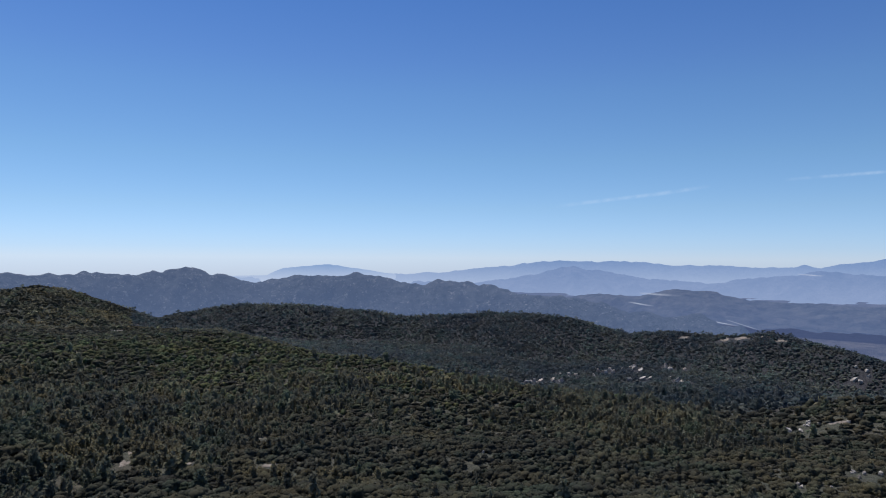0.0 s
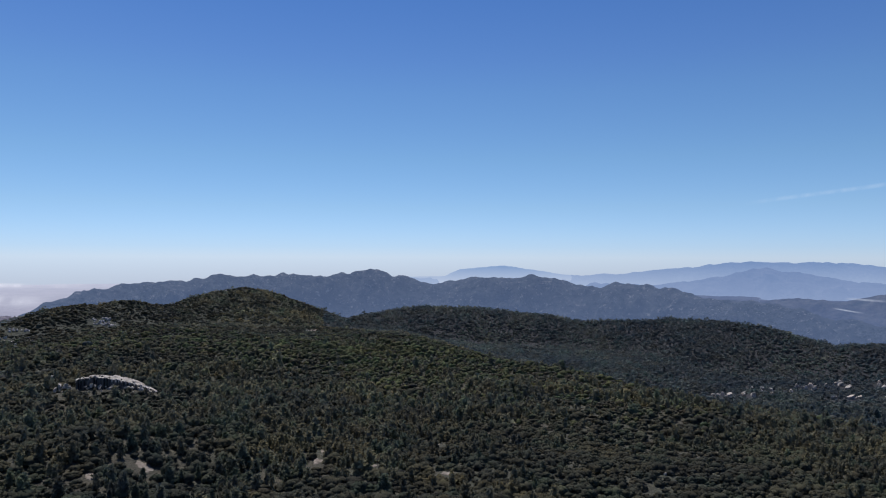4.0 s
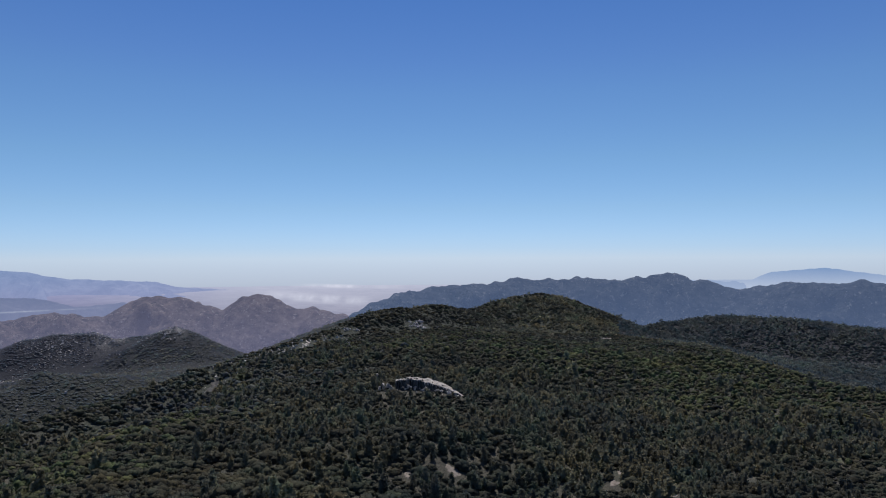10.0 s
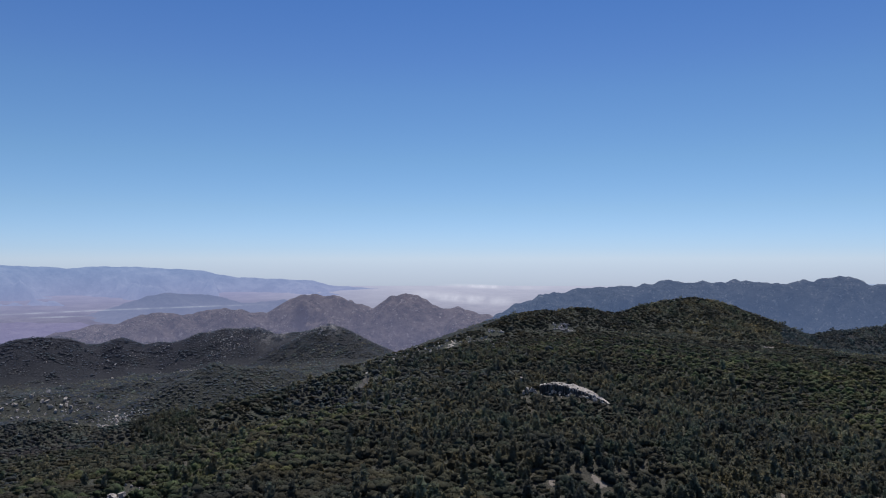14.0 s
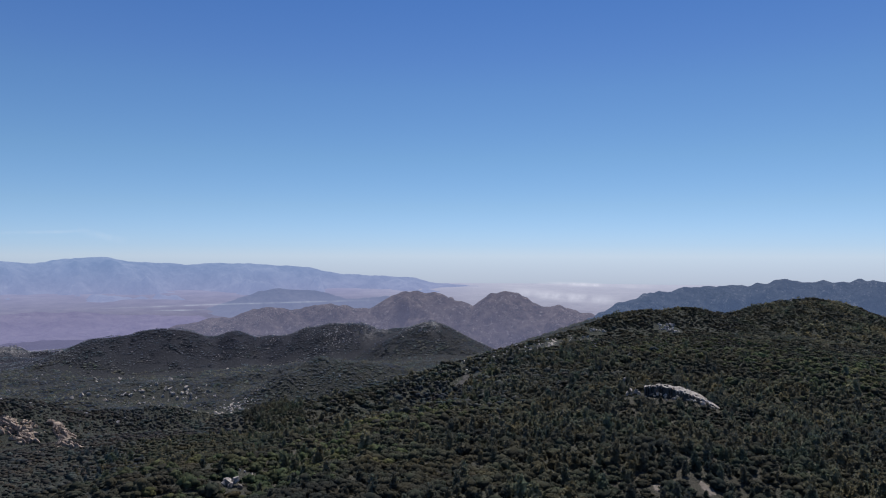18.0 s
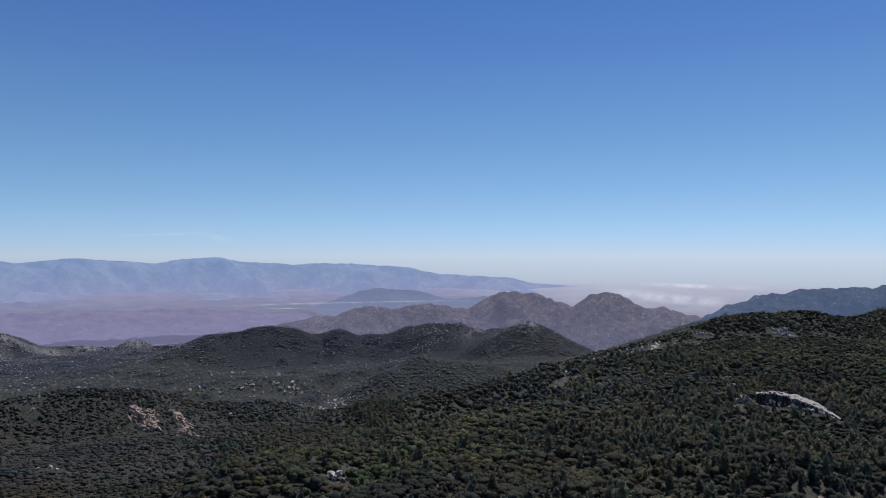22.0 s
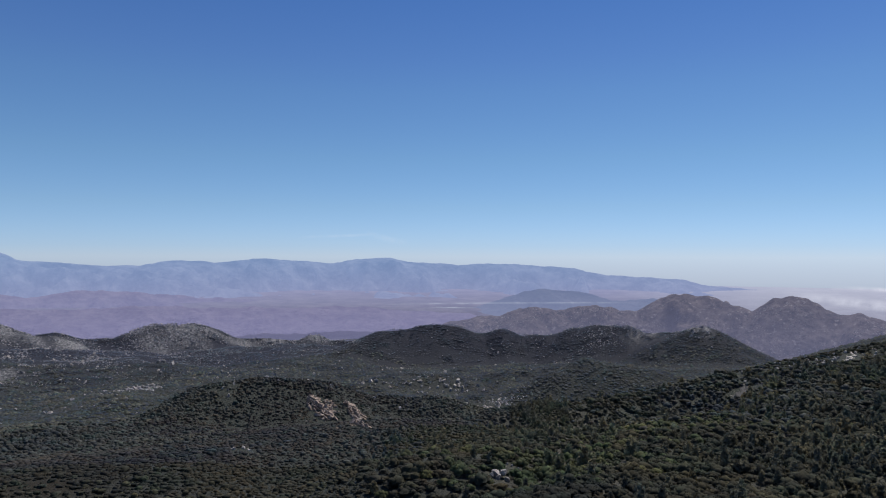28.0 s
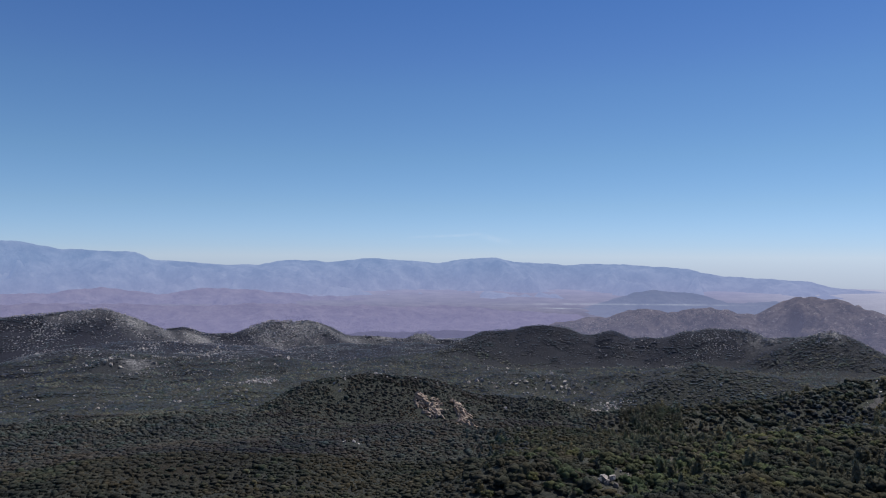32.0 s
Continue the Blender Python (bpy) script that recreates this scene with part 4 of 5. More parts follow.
for ring, r0, r1, gap, az0, az1, pines, oaks, size in PLANTING:
    x, y, r, a = jittered(r0, r1, gap, az0, az1)
    behind = beyond_crest(x, y) > 0.5
    here = ~behind if ring in ("far", "far_crest") else behind | (a > 50) if ring == "far_west" else r > 0
    x, y, r, a = x[here], y[here], r[here], a[here]
    k = kinds(x, y, r, a)
    tall = 0.52 if r0 >= 1000 else 1.0
    pine_s = spots_for(x, y, k, 0, (2.2 * size, 3.3 * size), (6.2 * size * tall, 9.8 * size * tall))
    west_ring = "west" in ring or ring == "farthest"
    flat = 0.34 if ring == "farthest" else 0.65
    squat = (flat if west_ring else 0.62) if r0 >= 1000 else 0.72 if west_ring else 1.0
    oak_s = spots_for(x, y, k, 1, (2.9 * size, 4.5 * size), (2.5 * size * squat, 3.9 * size * squat), 0.42 if west_ring else 0.28)
    low = (flat if west_ring else 0.7) if r0 >= 1000 else 0.8 if west_ring else 1.0
    scrub_s = spots_for(x, y, k, 2, (2.6 * size, 4.2 * size), (1.2 * size * low, 2.2 * size * low), 0.48 if west_ring else 0.30)
    if ring in ("near", "near_east"):
        rest = []
        for rows, stock, which, label, cat in ((pine_s, ONE_PINE, used_pine, "dark green pine tree rising from the mountain forest", "pine tree"),
                                               (oak_s, ONE_OAK, used_oak, "rounded green live oak tree in the mountain forest", "oak tree")):
            d = np.hypot(rows[:, 0], rows[:, 1])
            start = np.where(np.degrees(np.arctan2(-rows[:, 0], rows[:, 1])) < 20, 318, 376)
            over = d - start
            limit = np.sort(over[over > 0])[149]
            near = (over > 0) & (over < limit)
            for row in rows[near]:
                set_single(stock, [float(q) for q in row], label, cat, cat + "s of the near slope", which)
            rest.append(rows[~near])
        pine_s, oak_s = rest
    for kind_name, shapes, rows, tones in (("pine_wood", pines, pine_s, (M_PINE, M_PINE_HAZED, M_PINE_HAZED, M_PINE_HAZED)),
                                           ("oak_wood", oaks, oak_s, (M_OAK, M_RIDGE_HAZED, M_OAK if r1 < 600 else M_WEST_OAK, M_FAR_HAZED)),
                                           ("chaparral", oaks, scrub_s, (M_SCRUB, M_RIDGE_HAZED, M_SCRUB if r1 < 600 else M_CHAMISE if r1 < 1100 else M_BRUSH_HAZED, M_FAR_HAZED))):
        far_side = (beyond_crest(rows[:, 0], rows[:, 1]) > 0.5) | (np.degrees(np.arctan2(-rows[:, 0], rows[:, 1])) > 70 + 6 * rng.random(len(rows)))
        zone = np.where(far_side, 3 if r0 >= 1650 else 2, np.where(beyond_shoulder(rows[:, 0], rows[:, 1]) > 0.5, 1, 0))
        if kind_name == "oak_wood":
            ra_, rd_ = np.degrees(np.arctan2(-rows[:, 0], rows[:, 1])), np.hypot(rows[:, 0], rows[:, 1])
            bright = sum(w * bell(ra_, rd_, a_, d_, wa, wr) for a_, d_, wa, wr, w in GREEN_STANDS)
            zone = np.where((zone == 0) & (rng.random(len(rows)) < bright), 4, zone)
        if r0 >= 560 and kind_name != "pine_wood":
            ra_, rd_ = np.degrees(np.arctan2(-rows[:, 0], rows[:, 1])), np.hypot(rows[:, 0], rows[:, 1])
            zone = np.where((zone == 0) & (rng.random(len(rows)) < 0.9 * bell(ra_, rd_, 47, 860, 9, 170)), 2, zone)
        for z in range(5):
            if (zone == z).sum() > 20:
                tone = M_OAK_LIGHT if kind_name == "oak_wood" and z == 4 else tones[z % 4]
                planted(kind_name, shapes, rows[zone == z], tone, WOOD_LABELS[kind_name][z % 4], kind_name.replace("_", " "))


# ---------------------------------------------------------------- granite and bare soil
def boulder_shape(seed, level=3, cuts=12):
    """A granite block: a ball cut by joint planes, with worn edges."""
    r = np.random.default_rng(seed)
    v, f = ico(level)
    v = np.sign(v) * np.abs(v) ** 0.7
    for _ in range(cuts):
        n = r.normal(size=3)
        n /= np.linalg.norm(n)
        d = r.uniform(0.34, 0.74)
        over = np.clip(v @ n - d, 0, None)
        v = v - 0.97 * over[:, None] * n
    v = v * (1 + 0.025 * r.normal(size=len(v)))[:, None]
    return v / np.abs(v).max(0), f


BLOCKS = [boulder_shape(s) for s in range(6)]
PEBBLES = [boulder_shape(s + 40, 2, 9) for s in range(6)]


def block_mesh(name, shapes, k, material):
    v, f = shapes[k]
    ob = add_mesh(name, v, f, material, smooth=False)
    me = ob.data
    bpy.data.objects.remove(ob)
    return me


FAR_BLOCKS = [boulder_shape(s, 2) for s in range(6)]
BLOCK_MESHES = {m.name: [block_mesh("rock_block", BLOCKS, k, m) for k in range(6)] for m in (M_ROCK, M_ROCK_WARM, M_SHELF_SHADE)}
FAR_BLOCK_MESHES = [block_mesh("rock_block", FAR_BLOCKS, k, M_ROCK_HAZED) for k in range(6)]
PEBBLE_MESHES = [block_mesh("boulder", PEBBLES, k, M_ROCK) for k in range(6)]


def outcrop(az, dist, blocks, material, label, lift=0.0):
    """A crag of several blocks. Each: across, away, height of its middle over the ground, half sizes, lean."""
    d, base = toward(az), toward(az) * dist
    side = Vector((d.y, -d.x, 0))
    z0 = float(land(base.x, base.y)) + lift
    thing = new("granite_outcrop")
    thing.location = (base.x, base.y, z0)
    for n, (u, w, h, sx, sy, sz, lean) in enumerate(blocks):
        p = side * u + d * w
        gz = float(land(base.x + p.x, base.y + p.y)) - z0 + lift
        ob = new("rock_block", (FAR_BLOCK_MESHES if dist > 1000 else BLOCK_MESHES[material.name])[n % 6])
        ob.parent = thing
        ob.matrix_basis = Matrix.Translation((p.x, p.y, gz + h)) @ Matrix.Rotation(radians(az), 4, "Z") @ Matrix.Rotation(radians(lean), 4, "Y") @ Matrix.Rotation(n * 1.3 * (sx < 1.6 * sy), 4, "Z") @ Matrix.Diagonal((sx, sy, sz, 1))
    return tagged(thing, label, "rock outcrop", "granite outcrops")


def pile(seed, n, wide, deep, size, rise, front=0.0):
    r = np.random.default_rng(seed)
    out = []
    for _ in range(n):
        u, w = r.uniform(-wide, wide), r.uniform(-deep - front, deep)
        s = size * r.uniform(0.5, 1.3)
        out.append((u, w, rise * (0.25 + 0.75 * r.random()) * max(0.1, 1 - abs(u) / wide), s * r.uniform(0.8, 1.5), s, s * r.uniform(0.6, 1.1), r.uniform(-20, 20)))
    return out


def crag(seed, spine, n, size, spread, dip=0.0, long=1.0):
    """Blocks of very mixed size heaped along a spine: rows of across, away, height of the heap, half width."""
    r = np.random.default_rng(seed)
    out = []
    for k in range(n):
        q = (k + r.random()) / n * (len(spine) - 1.001)
        i = int(q)
        u, w, h, wide = [float(p + (q - i) * (p2 - p)) for p, p2 in zip(spine[i], spine[i + 1])]
        off = float(np.clip(r.normal(0, 0.5), -1, 1))
        s = float(size * np.exp(r.normal(0, 0.42)))
        lift = h * (1 - 0.8 * abs(off)) * float(r.uniform(0.1, 1.0)) ** 0.7
        out.append((u + off * wide, w + float(r.normal(0, spread)), lift, s * long * float(r.uniform(0.8, 1.7)), s * float(r.uniform(0.7, 1.1)), s * float(r.uniform(0.6, 1.5)), dip + float(r.normal(0, 16))))
    return out


SLAB_SHRUBS = []


def bald_slab(thing, az, dist):
    """The bald slab: a pale top that tilts up and away and runs out down the slope, over a broken face darkened for
    shade.
    """
    d, base = toward(az), toward(az) * dist
    side = Vector((d.y, -d.x, 0))
    r = np.random.default_rng(251)
    n = 97
    u = np.linspace(-22, 42, n)
    high = np.interp(u, [-22, -17, -4, 11, 24, 34, 42], [8.0, 9.6, 9.0, 7.0, 4.4, 2.2, 0.1])
    near = np.interp(u, [-22, 0, 18, 42], [0, -3, -8, -22])
    deep = np.interp(u, [-22, -12, 4, 20, 32, 42], [3.0, 5, 11, 13, 7, 2.5])
    crack = np.convolve(r.normal(0, 1.6, n), [0.3, 0.4, 0.3], "same") + 2.4 * (r.random(n) < 0.15)
    broken = r.uniform(0.0, 3.2, n) * (r.random(n) < 0.4)

    def rows_of(steps):
        vs = []
        for k, rise in steps:
            away = near + crack * max(0.0, 1 - 3 * max(k, 0)) + (-1.2 if k < 0 else k * deep)
            x, y = base.x + side.x * u + d.x * away, base.y + side.y * u + d.y * away
            fx, fy = base.x + side.x * u + d.x * near, base.y + side.y * u + d.y * near
            z = land(fx, fy) + (high - broken * (0 <= k < 0.2)) * rise + min(max(k, 0), 1) * deep * 0.20 + 1.3 * fbm(x, y, 5, 3, 77) * min(1, 4 * abs(k) + 0.3) - (1.5 if k < 0 else 0)
            vs.append(np.stack([x, y, z], -1))
        return np.concatenate(vs) - np.array(thing.location)

    face = [(-0.2, 0.0), (-0.05, 0.3), (0.0, 0.62), (0.03, 0.86), (0.08, 0.99)]
    top = [(0.08, 1.0), (0.2, 1.0), (0.36, 1.0), (0.52, 1.0), (0.68, 1.0), (0.85, 1.0), (1.0, 1.0), (1.15, 0.5), (1.5, -0.4)]
    # dark granite here paints the face's shade; the top keeps the pale rock
    add_mesh("broken_face", rows_of(face), grid_faces(len(face), n), M_SHELF_SHADE, smooth=False, parent=thing)
    rock = rows_of(top)
    for i in (5, 9, 14, 17, 22, 27, 30, 38, 52, 66):
        at = rock[n * int(r.integers(0, 4)) + i]
        w = float(r.uniform(0.6, 1.3))
        SLAB_SHRUBS.append((at[0] + thing.location.x, at[1] + thing.location.y, at[2] + thing.location.z - 0.3, w, w))
    add_mesh("slab_top", rock, grid_faces(len(top), n), M_ROCK, smooth=False, parent=thing)


# the bald slab on the near hill, with blocks along its face and to its side
bald = outcrop(30.0, 660, [(-34, -2, 4.6, 1.8, 2.4, 4.6, -4), (-30, -4, 4.6, 2.0, 2.4, 3.4, 18), (-27, -3, 2.6, 2.4, 2.4, 3, -6), (-37, -5, 2.0, 1.6, 1.8, 3, 8)]
               + crag(25, [(-16, -3, 5, 3), (-8, -6, 5, 3), (4, -8, 5, 3), (14, -11, 4, 3), (25, -15, 3, 2), (36, -21, 1, 2)], 26, 1.0, 1.2) + pile(24, 12, 38, 4, 0.8, 0.8, 20),
               M_ROCK, "pale bald granite slab among dark trees on the hill")
bald_slab(bald, 30.0, 660)
for shrub in SLAB_SHRUBS:
    v, f = OAKS_MID[len(bpy.data.objects) % 7]
    ob = add_mesh("shrub", v * (shrub[3], shrub[3], shrub[4]), f, M_OAK_ONE)
    ob.location = shrub[:3]
    tagged(ob, "small dark shrub rooted in a crack of the granite slab", "shrub", "shrubs on the slab")
outcrop(79.2, 895, crag(31, [(-13, 27, 6, 4), (-9, 18, 8, 8), (-2, 8, 8, 13), (4, 2, 7, 14), (6, -8, 6, 12), (10, -22, 4, 7)], 110, 1.6, 3.0, 32, 1.5) + crag(131, [(4, 24, 5, 4), (14, 20, 5, 6), (12, 8, 4, 5)], 24, 1.8, 2.0) + pile(132, 16, 30, 12, 1.2, 1, 20),
        M_ROCK_WARM, "big pale weathered granite boulders on a brushy spur")
outcrop(76.5, 898, crag(32, [(-7, 27, 6, 4), (-4, 16, 8, 7), (0, 6, 8, 10), (3, -4, 7, 9), (5, -14, 6, 7)], 80, 1.6, 2.6, 38, 1.6),
        M_ROCK_WARM, "tall stack of pale weathered granite boulders on a brushy spur")
outcrop(76.2, 706, crag(33, [(-5, 22, 6, 5), (-2, 12, 5, 6), (1, 0, 4, 5), (5, -14, 3, 4), (8, -24, 2, 3)], 60, 1.4, 2.4, 38, 1.6) + pile(134, 14, 26, 14, 0.9, 0.6, 16),
        M_ROCK_WARM, "pale weathered granite boulders running down a brushy spur")
outcrop(64.8, 452, [(-2.5, 0, 2.6, 3.4, 3, 3.2, 12), (2.5, 1, 3.0, 3.2, 3, 2.8, -6), (5.5, -1, 1.4, 2.4, 2, 1.8, 20), (0, -3, 1.2, 2.4, 2, 2.2, 4), (-4.5, -2, 1.0, 1.8, 1.6, 2.0, -8)] + pile(161, 8, 6, 2, 0.8, 1.5, 3), M_ROCK, "grey granite boulder group standing among oak crowns")
outcrop(30.1, 1200, pile(3, 40, 17, 16, 2.2, 3, 6), M_ROCK, "grey boulder field on the side of the wooded ridge")
outcrop(35.6, 1165, pile(4, 22, 15, 6, 1.7, 3), M_ROCK, "pale boulders along the ridge crest")
outcrop(46.9, 916, pile(21, 12, 3, 14, 0.9, 0.6), M_ROCK, "row of pale granite blocks beside a dark shelf")
outcrop(45.2, 922, pile(22, 9, 2, 12, 0.8, 0.6), M_ROCK, "row of pale granite blocks beside a dark shelf")
outcrop(22.0, 1478, pile(5, 7, 16, 5, 2.6, 4), M_ROCK, "boulders on the rounded summit")
outcrop(90.6, 2115, pile(6, 290, 105, 18, 2.4, 5, 100), M_ROCK, "rocky hill of piled grey boulders")
outcrop(54.5, 1790, pile(7, 90, 66, 10, 2.0, 3, 45), M_ROCK, "broken granite crest of the brushy ridge")
outcrop(49.1, 1672, pile(8, 34, 26, 8, 2.4, 4, 45), M_ROCK, "rocky knob on the brushy ridge")
outcrop(104.5, 1990, pile(9, 200, 130, 16, 2.0, 3, 110), M_ROCK, "hilltop strewn with grey granite boulders")
outcrop(80.6, 2120, pile(10, 120, 90, 12, 1.9, 2.4, 60), M_ROCK, "pale broken rocks along a low crest")
outcrop(-38.6, 606, pile(11, 8, 16, 8, 2.4, 2.5), M_ROCK, "pale boulders on the near slope")

for bx, by, s in ROCK_SPOTS:
    ob = new("boulder", PEBBLE_MESHES[int(boulder_rng.integers(0, 6))])
    ob.matrix_basis = Matrix.Translation((bx, by, float(land(bx, by)) + 0.45 * s)) @ Matrix.Rotation(float(boulder_rng.uniform(0, 6.28)), 4, "Z") @ Matrix.Diagonal((s * 1.2, s, s * 1.3, 1))
    tagged(ob, "pale granite boulder lying on the brushy slope", "boulder", "scattered granite boulders")

# rubble of the western hills, past counting: bearing, distance, spread in degrees and metres, share
ROCKY = [(65.5, 1190, 5.5, 90, 0.34), (71, 1330, 4, 60, 0.2), (58.5, 1720, 4.5, 130, 0.22), (52, 1740, 4.5, 60, 0.6), (81, 2110, 4.5, 100, 0.95), (91, 2080, 3.5, 110, 1.8), (104, 1960, 7, 170, 0.75),
         (101, 1560, 5, 70, 0.5), (92.5, 1300, 3, 40, 0.45), (96, 1720, 8, 120, 0.32), (40, 1060, 5, 60, 0.10)]
n = 190000
ra, rd = boulder_rng.uniform(34, 115, n), np.sqrt(boulder_rng.uniform(950 ** 2, 2300 ** 2, n))
rx, ry = -np.sin(np.radians(ra)) * rd, np.cos(np.radians(ra)) * rd
share = sum(w * bell(ra, rd, a_, d_, wa, wr) for a_, d_, wa, wr, w in ROCKY) + 0.03 * (ra > 60)
heap = np.clip(2.4 * fbm(rx, ry, 46, 3, 501) + 0.55, 0, 1.6)
keep = boulder_rng.random(n) < share * heap
rx, ry = rx[keep], ry[keep]
rs = boulder_rng.uniform(0.5, 1.15, len(rx)) * np.exp(boulder_rng.normal(0, 0.3, len(rx)))
tagged(planted("rubble", [boulder_shape(s + 70, 1, 5) for s in range(6)], np.stack([rx, ry, land(rx, ry) + 0.7 * rs, rs * 1.5, rs], 1), M_ROCK_HAZED, "scattered pale granite boulders on brushy hills", "rubble"), kind="stuff")


def bare_patch(az, dist, wide, deep, turn, label, seed, lift=0.25, material=M_SOIL):
    """A thin uneven sheet of bare soil that follows the ground."""
    r = np.random.default_rng(seed)
    c, d = toward(az) * dist, toward(az + turn)
    side = Vector((d.y, -d.x, 0))
    m = 20
    edge = 1 + 0.35 * np.convolve(r.normal(size=m + 4), np.ones(3) / 2, "same")[2:m + 2]
    ang = np.linspace(0, 2 * np.pi, m, endpoint=False)
    rings = np.linspace(0, 1, 6)[1:]
    pts = [(c.x, c.y)]
    for q in rings:
        for a, e in zip(ang, edge):
            u, w = math.cos(a) * wide * q * e, math.sin(a) * deep * q * e
            pts.append((c.x + side.x * u + d.x * w, c.y + side.y * u + d.y * w))
    p = np.array(pts)
    z = land(p[:, 0], p[:, 1]) + lift
    z[-m:] -= lift + 0.5
    tri = [(0, 1 + j, 1 + (j + 1) % m) for j in range(m)]
    for k in range(len(rings) - 1):
        o = 1 + k * m
        for j in range(m):
            j2 = (j + 1) % m
            tri += [(o + j, o + m + j, o + m + j2), (o + j, o + m + j2, o + j2)]
    ob = add_mesh("bare_soil", np.column_stack([p, z]), tri, material)
    return tagged(ob, label, "bare ground", kind="structure")


bare_patch(46.1, 916, 13, 22, 0, "flat dark granite shelf on the brushy slope", 950, 0.5, M_SHELF_SHADE)
SOIL = "pale bare granite soil between the trees"
for seed, (az, dist, wide, deep, turn) in enumerate([(27.3, 428, 5, 9, 10), (30.9, 416, 4, 6, 0), (12.9, 548, 2.5, 8, 0), (13.8, 472, 2.5, 9, 10), (14.3, 448, 5, 7, 0), (10.4, 432, 8, 7, 0), (5.2, 502, 9, 6, 0), (3.9, 406, 6, 7, 0), (13.0, 638, 3, 7, 0), (7.9, 514, 5, 4, 0),
                                                     (-33.3, 1298, 15, 13, 0), (-31.9, 1306, 10, 12, 20), (-34.6, 1282, 6, 9, 0), (-29.1, 1346, 9, 7, 0), (-35.8, 1268, 8, 6, 0), (14.9, 1222, 10, 9, 30), (36.3, 1107, 5, 8, 0), (-39.4, 608, 8, 6, 0), (45.0, 930, 10, 5, 0)]):
    near_by = 0.75 if dist < 660 else 1.0
    bare_patch(az, dist, near_by * wide, near_by * deep, turn, SOIL, 900 + seed)


for seed, (az, dist, wide, deep, turn) in enumerate([(38.9, 1088, 2.3, 9, -30), (39.15, 1073, 2.2, 9, 25), (39.1, 1058, 2.3, 9, -25), (39.3, 1045, 2.2, 8, 20), (39.0, 1100, 2.0, 8, 10)]):
    bare_patch(az, dist, wide, deep, turn, "thin winding pale track on the brushy crest", 980 + seed, 0.6, M_ROCK)


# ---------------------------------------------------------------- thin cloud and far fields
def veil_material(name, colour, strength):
    """Glowing veil, for thin vapour and pale far ground: mostly clear, densest along its middle."""
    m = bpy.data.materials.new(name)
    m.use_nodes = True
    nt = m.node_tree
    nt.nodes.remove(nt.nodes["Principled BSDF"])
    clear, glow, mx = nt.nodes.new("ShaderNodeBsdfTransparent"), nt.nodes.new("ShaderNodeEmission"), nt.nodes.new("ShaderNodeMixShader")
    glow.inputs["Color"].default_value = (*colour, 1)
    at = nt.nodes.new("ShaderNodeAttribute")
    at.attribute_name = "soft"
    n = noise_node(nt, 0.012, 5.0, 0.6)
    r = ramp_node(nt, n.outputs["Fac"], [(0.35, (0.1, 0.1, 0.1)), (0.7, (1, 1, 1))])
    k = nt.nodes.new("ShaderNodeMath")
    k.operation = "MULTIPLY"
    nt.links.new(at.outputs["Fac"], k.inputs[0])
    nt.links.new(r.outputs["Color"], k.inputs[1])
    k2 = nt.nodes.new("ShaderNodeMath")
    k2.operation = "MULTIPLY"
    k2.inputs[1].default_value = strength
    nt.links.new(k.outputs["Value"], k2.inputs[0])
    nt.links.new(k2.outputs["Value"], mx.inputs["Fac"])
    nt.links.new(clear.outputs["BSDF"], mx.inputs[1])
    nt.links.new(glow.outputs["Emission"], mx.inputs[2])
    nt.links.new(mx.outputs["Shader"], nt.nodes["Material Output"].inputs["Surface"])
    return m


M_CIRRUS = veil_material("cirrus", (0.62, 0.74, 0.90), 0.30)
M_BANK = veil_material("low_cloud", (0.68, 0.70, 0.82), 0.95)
M_FIELD_GLOW = veil_material("field_glow", (0.56, 0.62, 0.76), 0.75)


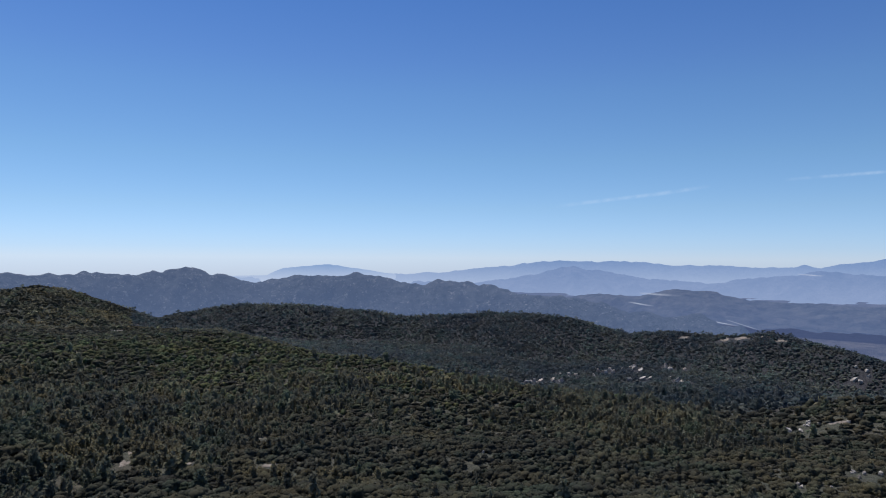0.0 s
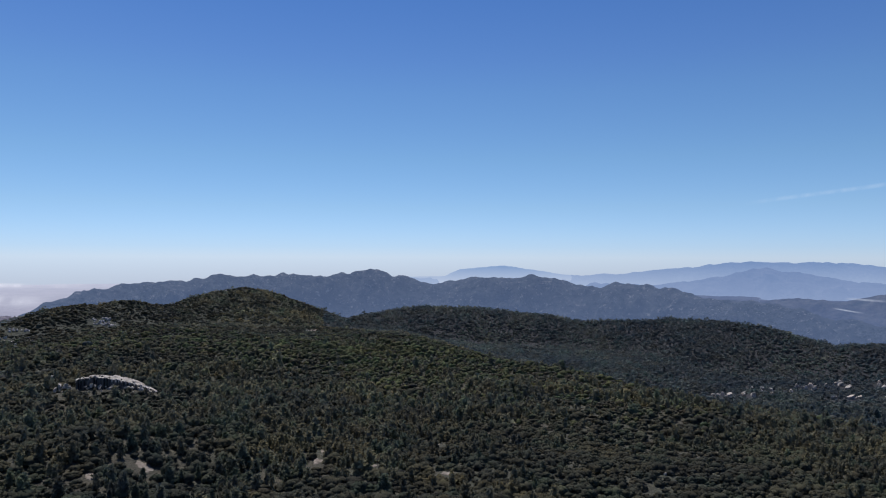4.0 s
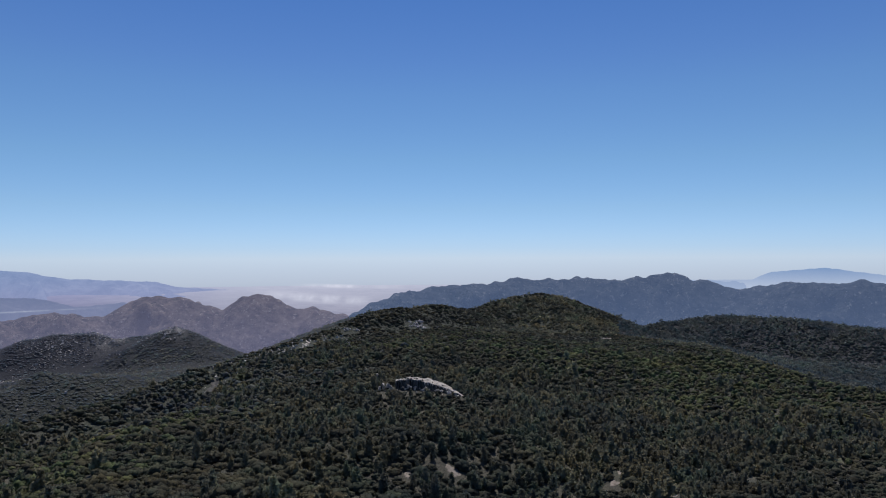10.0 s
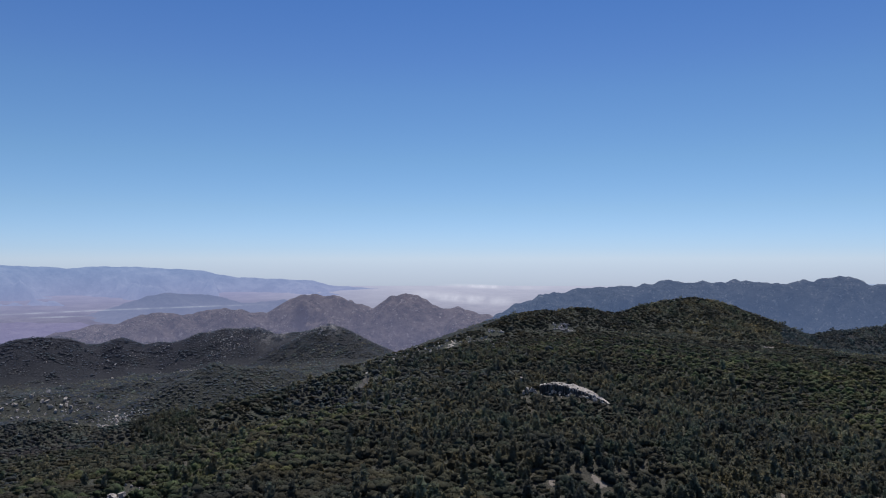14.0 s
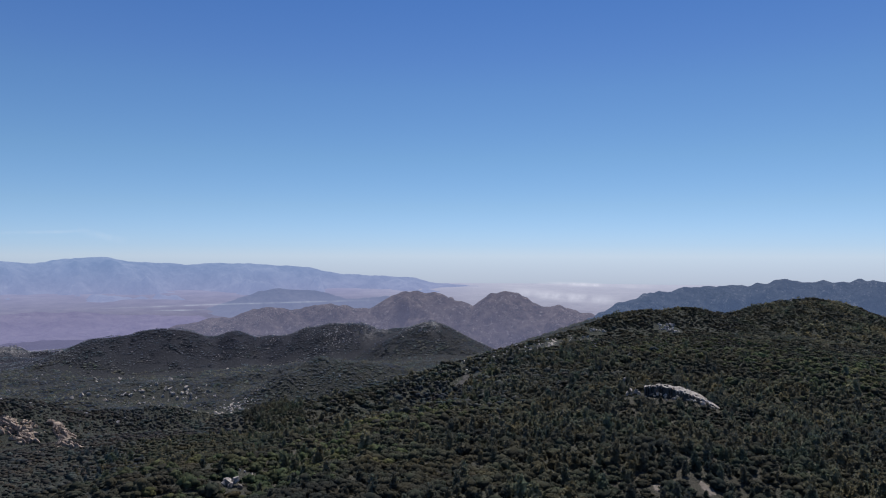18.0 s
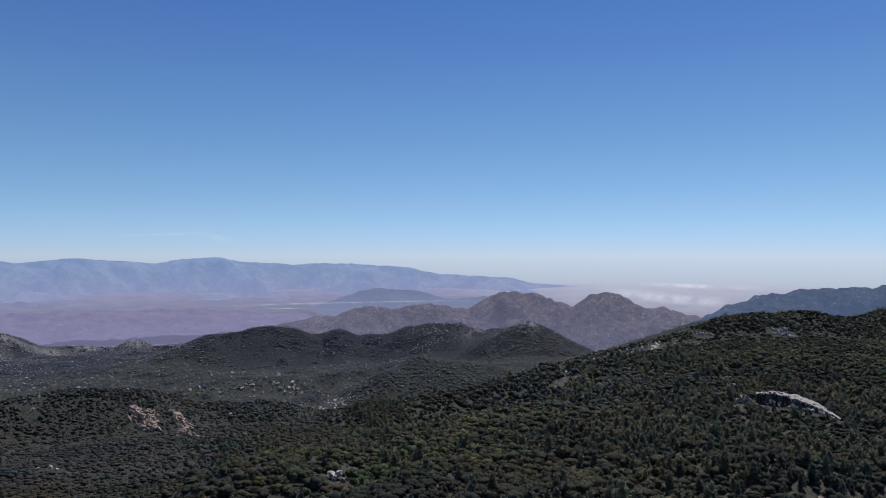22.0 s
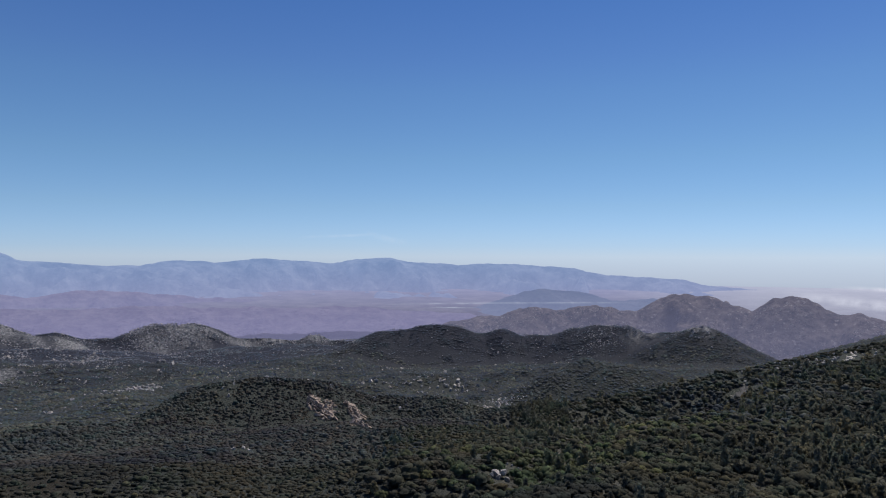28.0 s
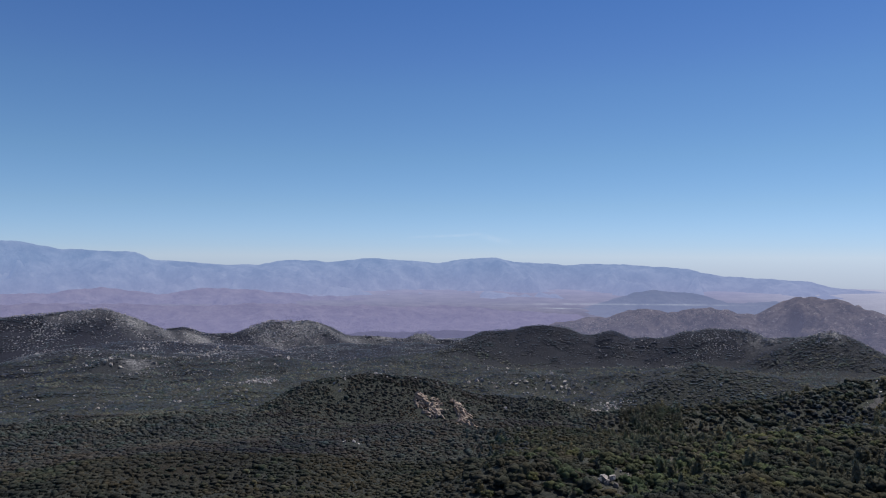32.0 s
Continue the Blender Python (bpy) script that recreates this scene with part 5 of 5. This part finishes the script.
def cirrus(az0, el0, az1, el1, half, label, dist=4930.0, material=M_CIRRUS, name="cirrus_cloud", category="cloud"):
    """A long glowing wisp, for ice cloud high in the sky, low cloud and pale far ground."""
    cols, rows_ = 40, 9
    vs, soft = [], []
    for i in range(cols):
        u = i / (cols - 1)
        for j in range(rows_):
            w = 2 * j / (rows_ - 1) - 1
            bend = 0.25 * half * math.sin(5 * u + 1)
            d = toward(az0 + u * (az1 - az0), el0 + u * (el1 - el0) + w * half + bend) * dist
            vs.append((d.x, d.y, d.z + LEVEL))
            soft.append(max(0.0, 1 - w * w) ** 1.5 * math.sin(math.pi * min(1, max(0, u))) ** 0.7)
    ob = add_mesh(name, vs, grid_faces(cols, rows_), material)
    ob.data.attributes.new("soft", "FLOAT", "POINT").data.foreach_set("value", soft)
    ob.visible_shadow = False
    return tagged(ob, label, category, kind="structure")


cirrus(-19.0, 3.9, -31.0, 5.4, 0.20, "thin white wisp of high cloud")
cirrus(-36.0, 5.6, -46.0, 6.1, 0.16, "faint white wisp of high cloud")
cirrus(75.6, 1.8, 72.2, 1.2, 0.35, "faint small patch of high cloud")
cirrus(81.0, 1.5, 74.5, 1.9, 0.16, "faint streak of high cloud")
cirrus(43.2, -2.95, 33.5, -3.35, 0.50, "pale low cloud bank lying over the far lowland", 3300.0, M_BANK, "low_cloud")
cirrus(40.5, -2.2, 31.0, -2.3, 0.20, "thin pale haze bank over the far lowland", 3700.0, M_BANK, "low_cloud")
# lake bed, wash and fields are glowing veils hung in front of the land
cirrus(74.5, -3.9, 53.0, -3.55, 0.07, "glowing veil for a pale dry lake bed on the far desert floor", 3050.0, M_FIELD_GLOW, "far_field", "field")
cirrus(70.5, -4.15, 66.5, -4.12, 0.06, "glowing veil for a pale dry wash on the far desert floor", 3000.0, M_FIELD_GLOW, "far_field", "field")
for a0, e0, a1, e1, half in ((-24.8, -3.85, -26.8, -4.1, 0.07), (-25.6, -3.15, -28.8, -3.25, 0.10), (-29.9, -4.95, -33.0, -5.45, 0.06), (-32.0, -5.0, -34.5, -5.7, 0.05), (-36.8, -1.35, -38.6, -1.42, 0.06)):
    cirrus(a0, e0, a1, e1, half, "glowing veil for pale bare fields in a far hazy valley", 2800.0 if e0 < -2 else 4150.0, M_FIELD_GLOW, "far_field", "field")
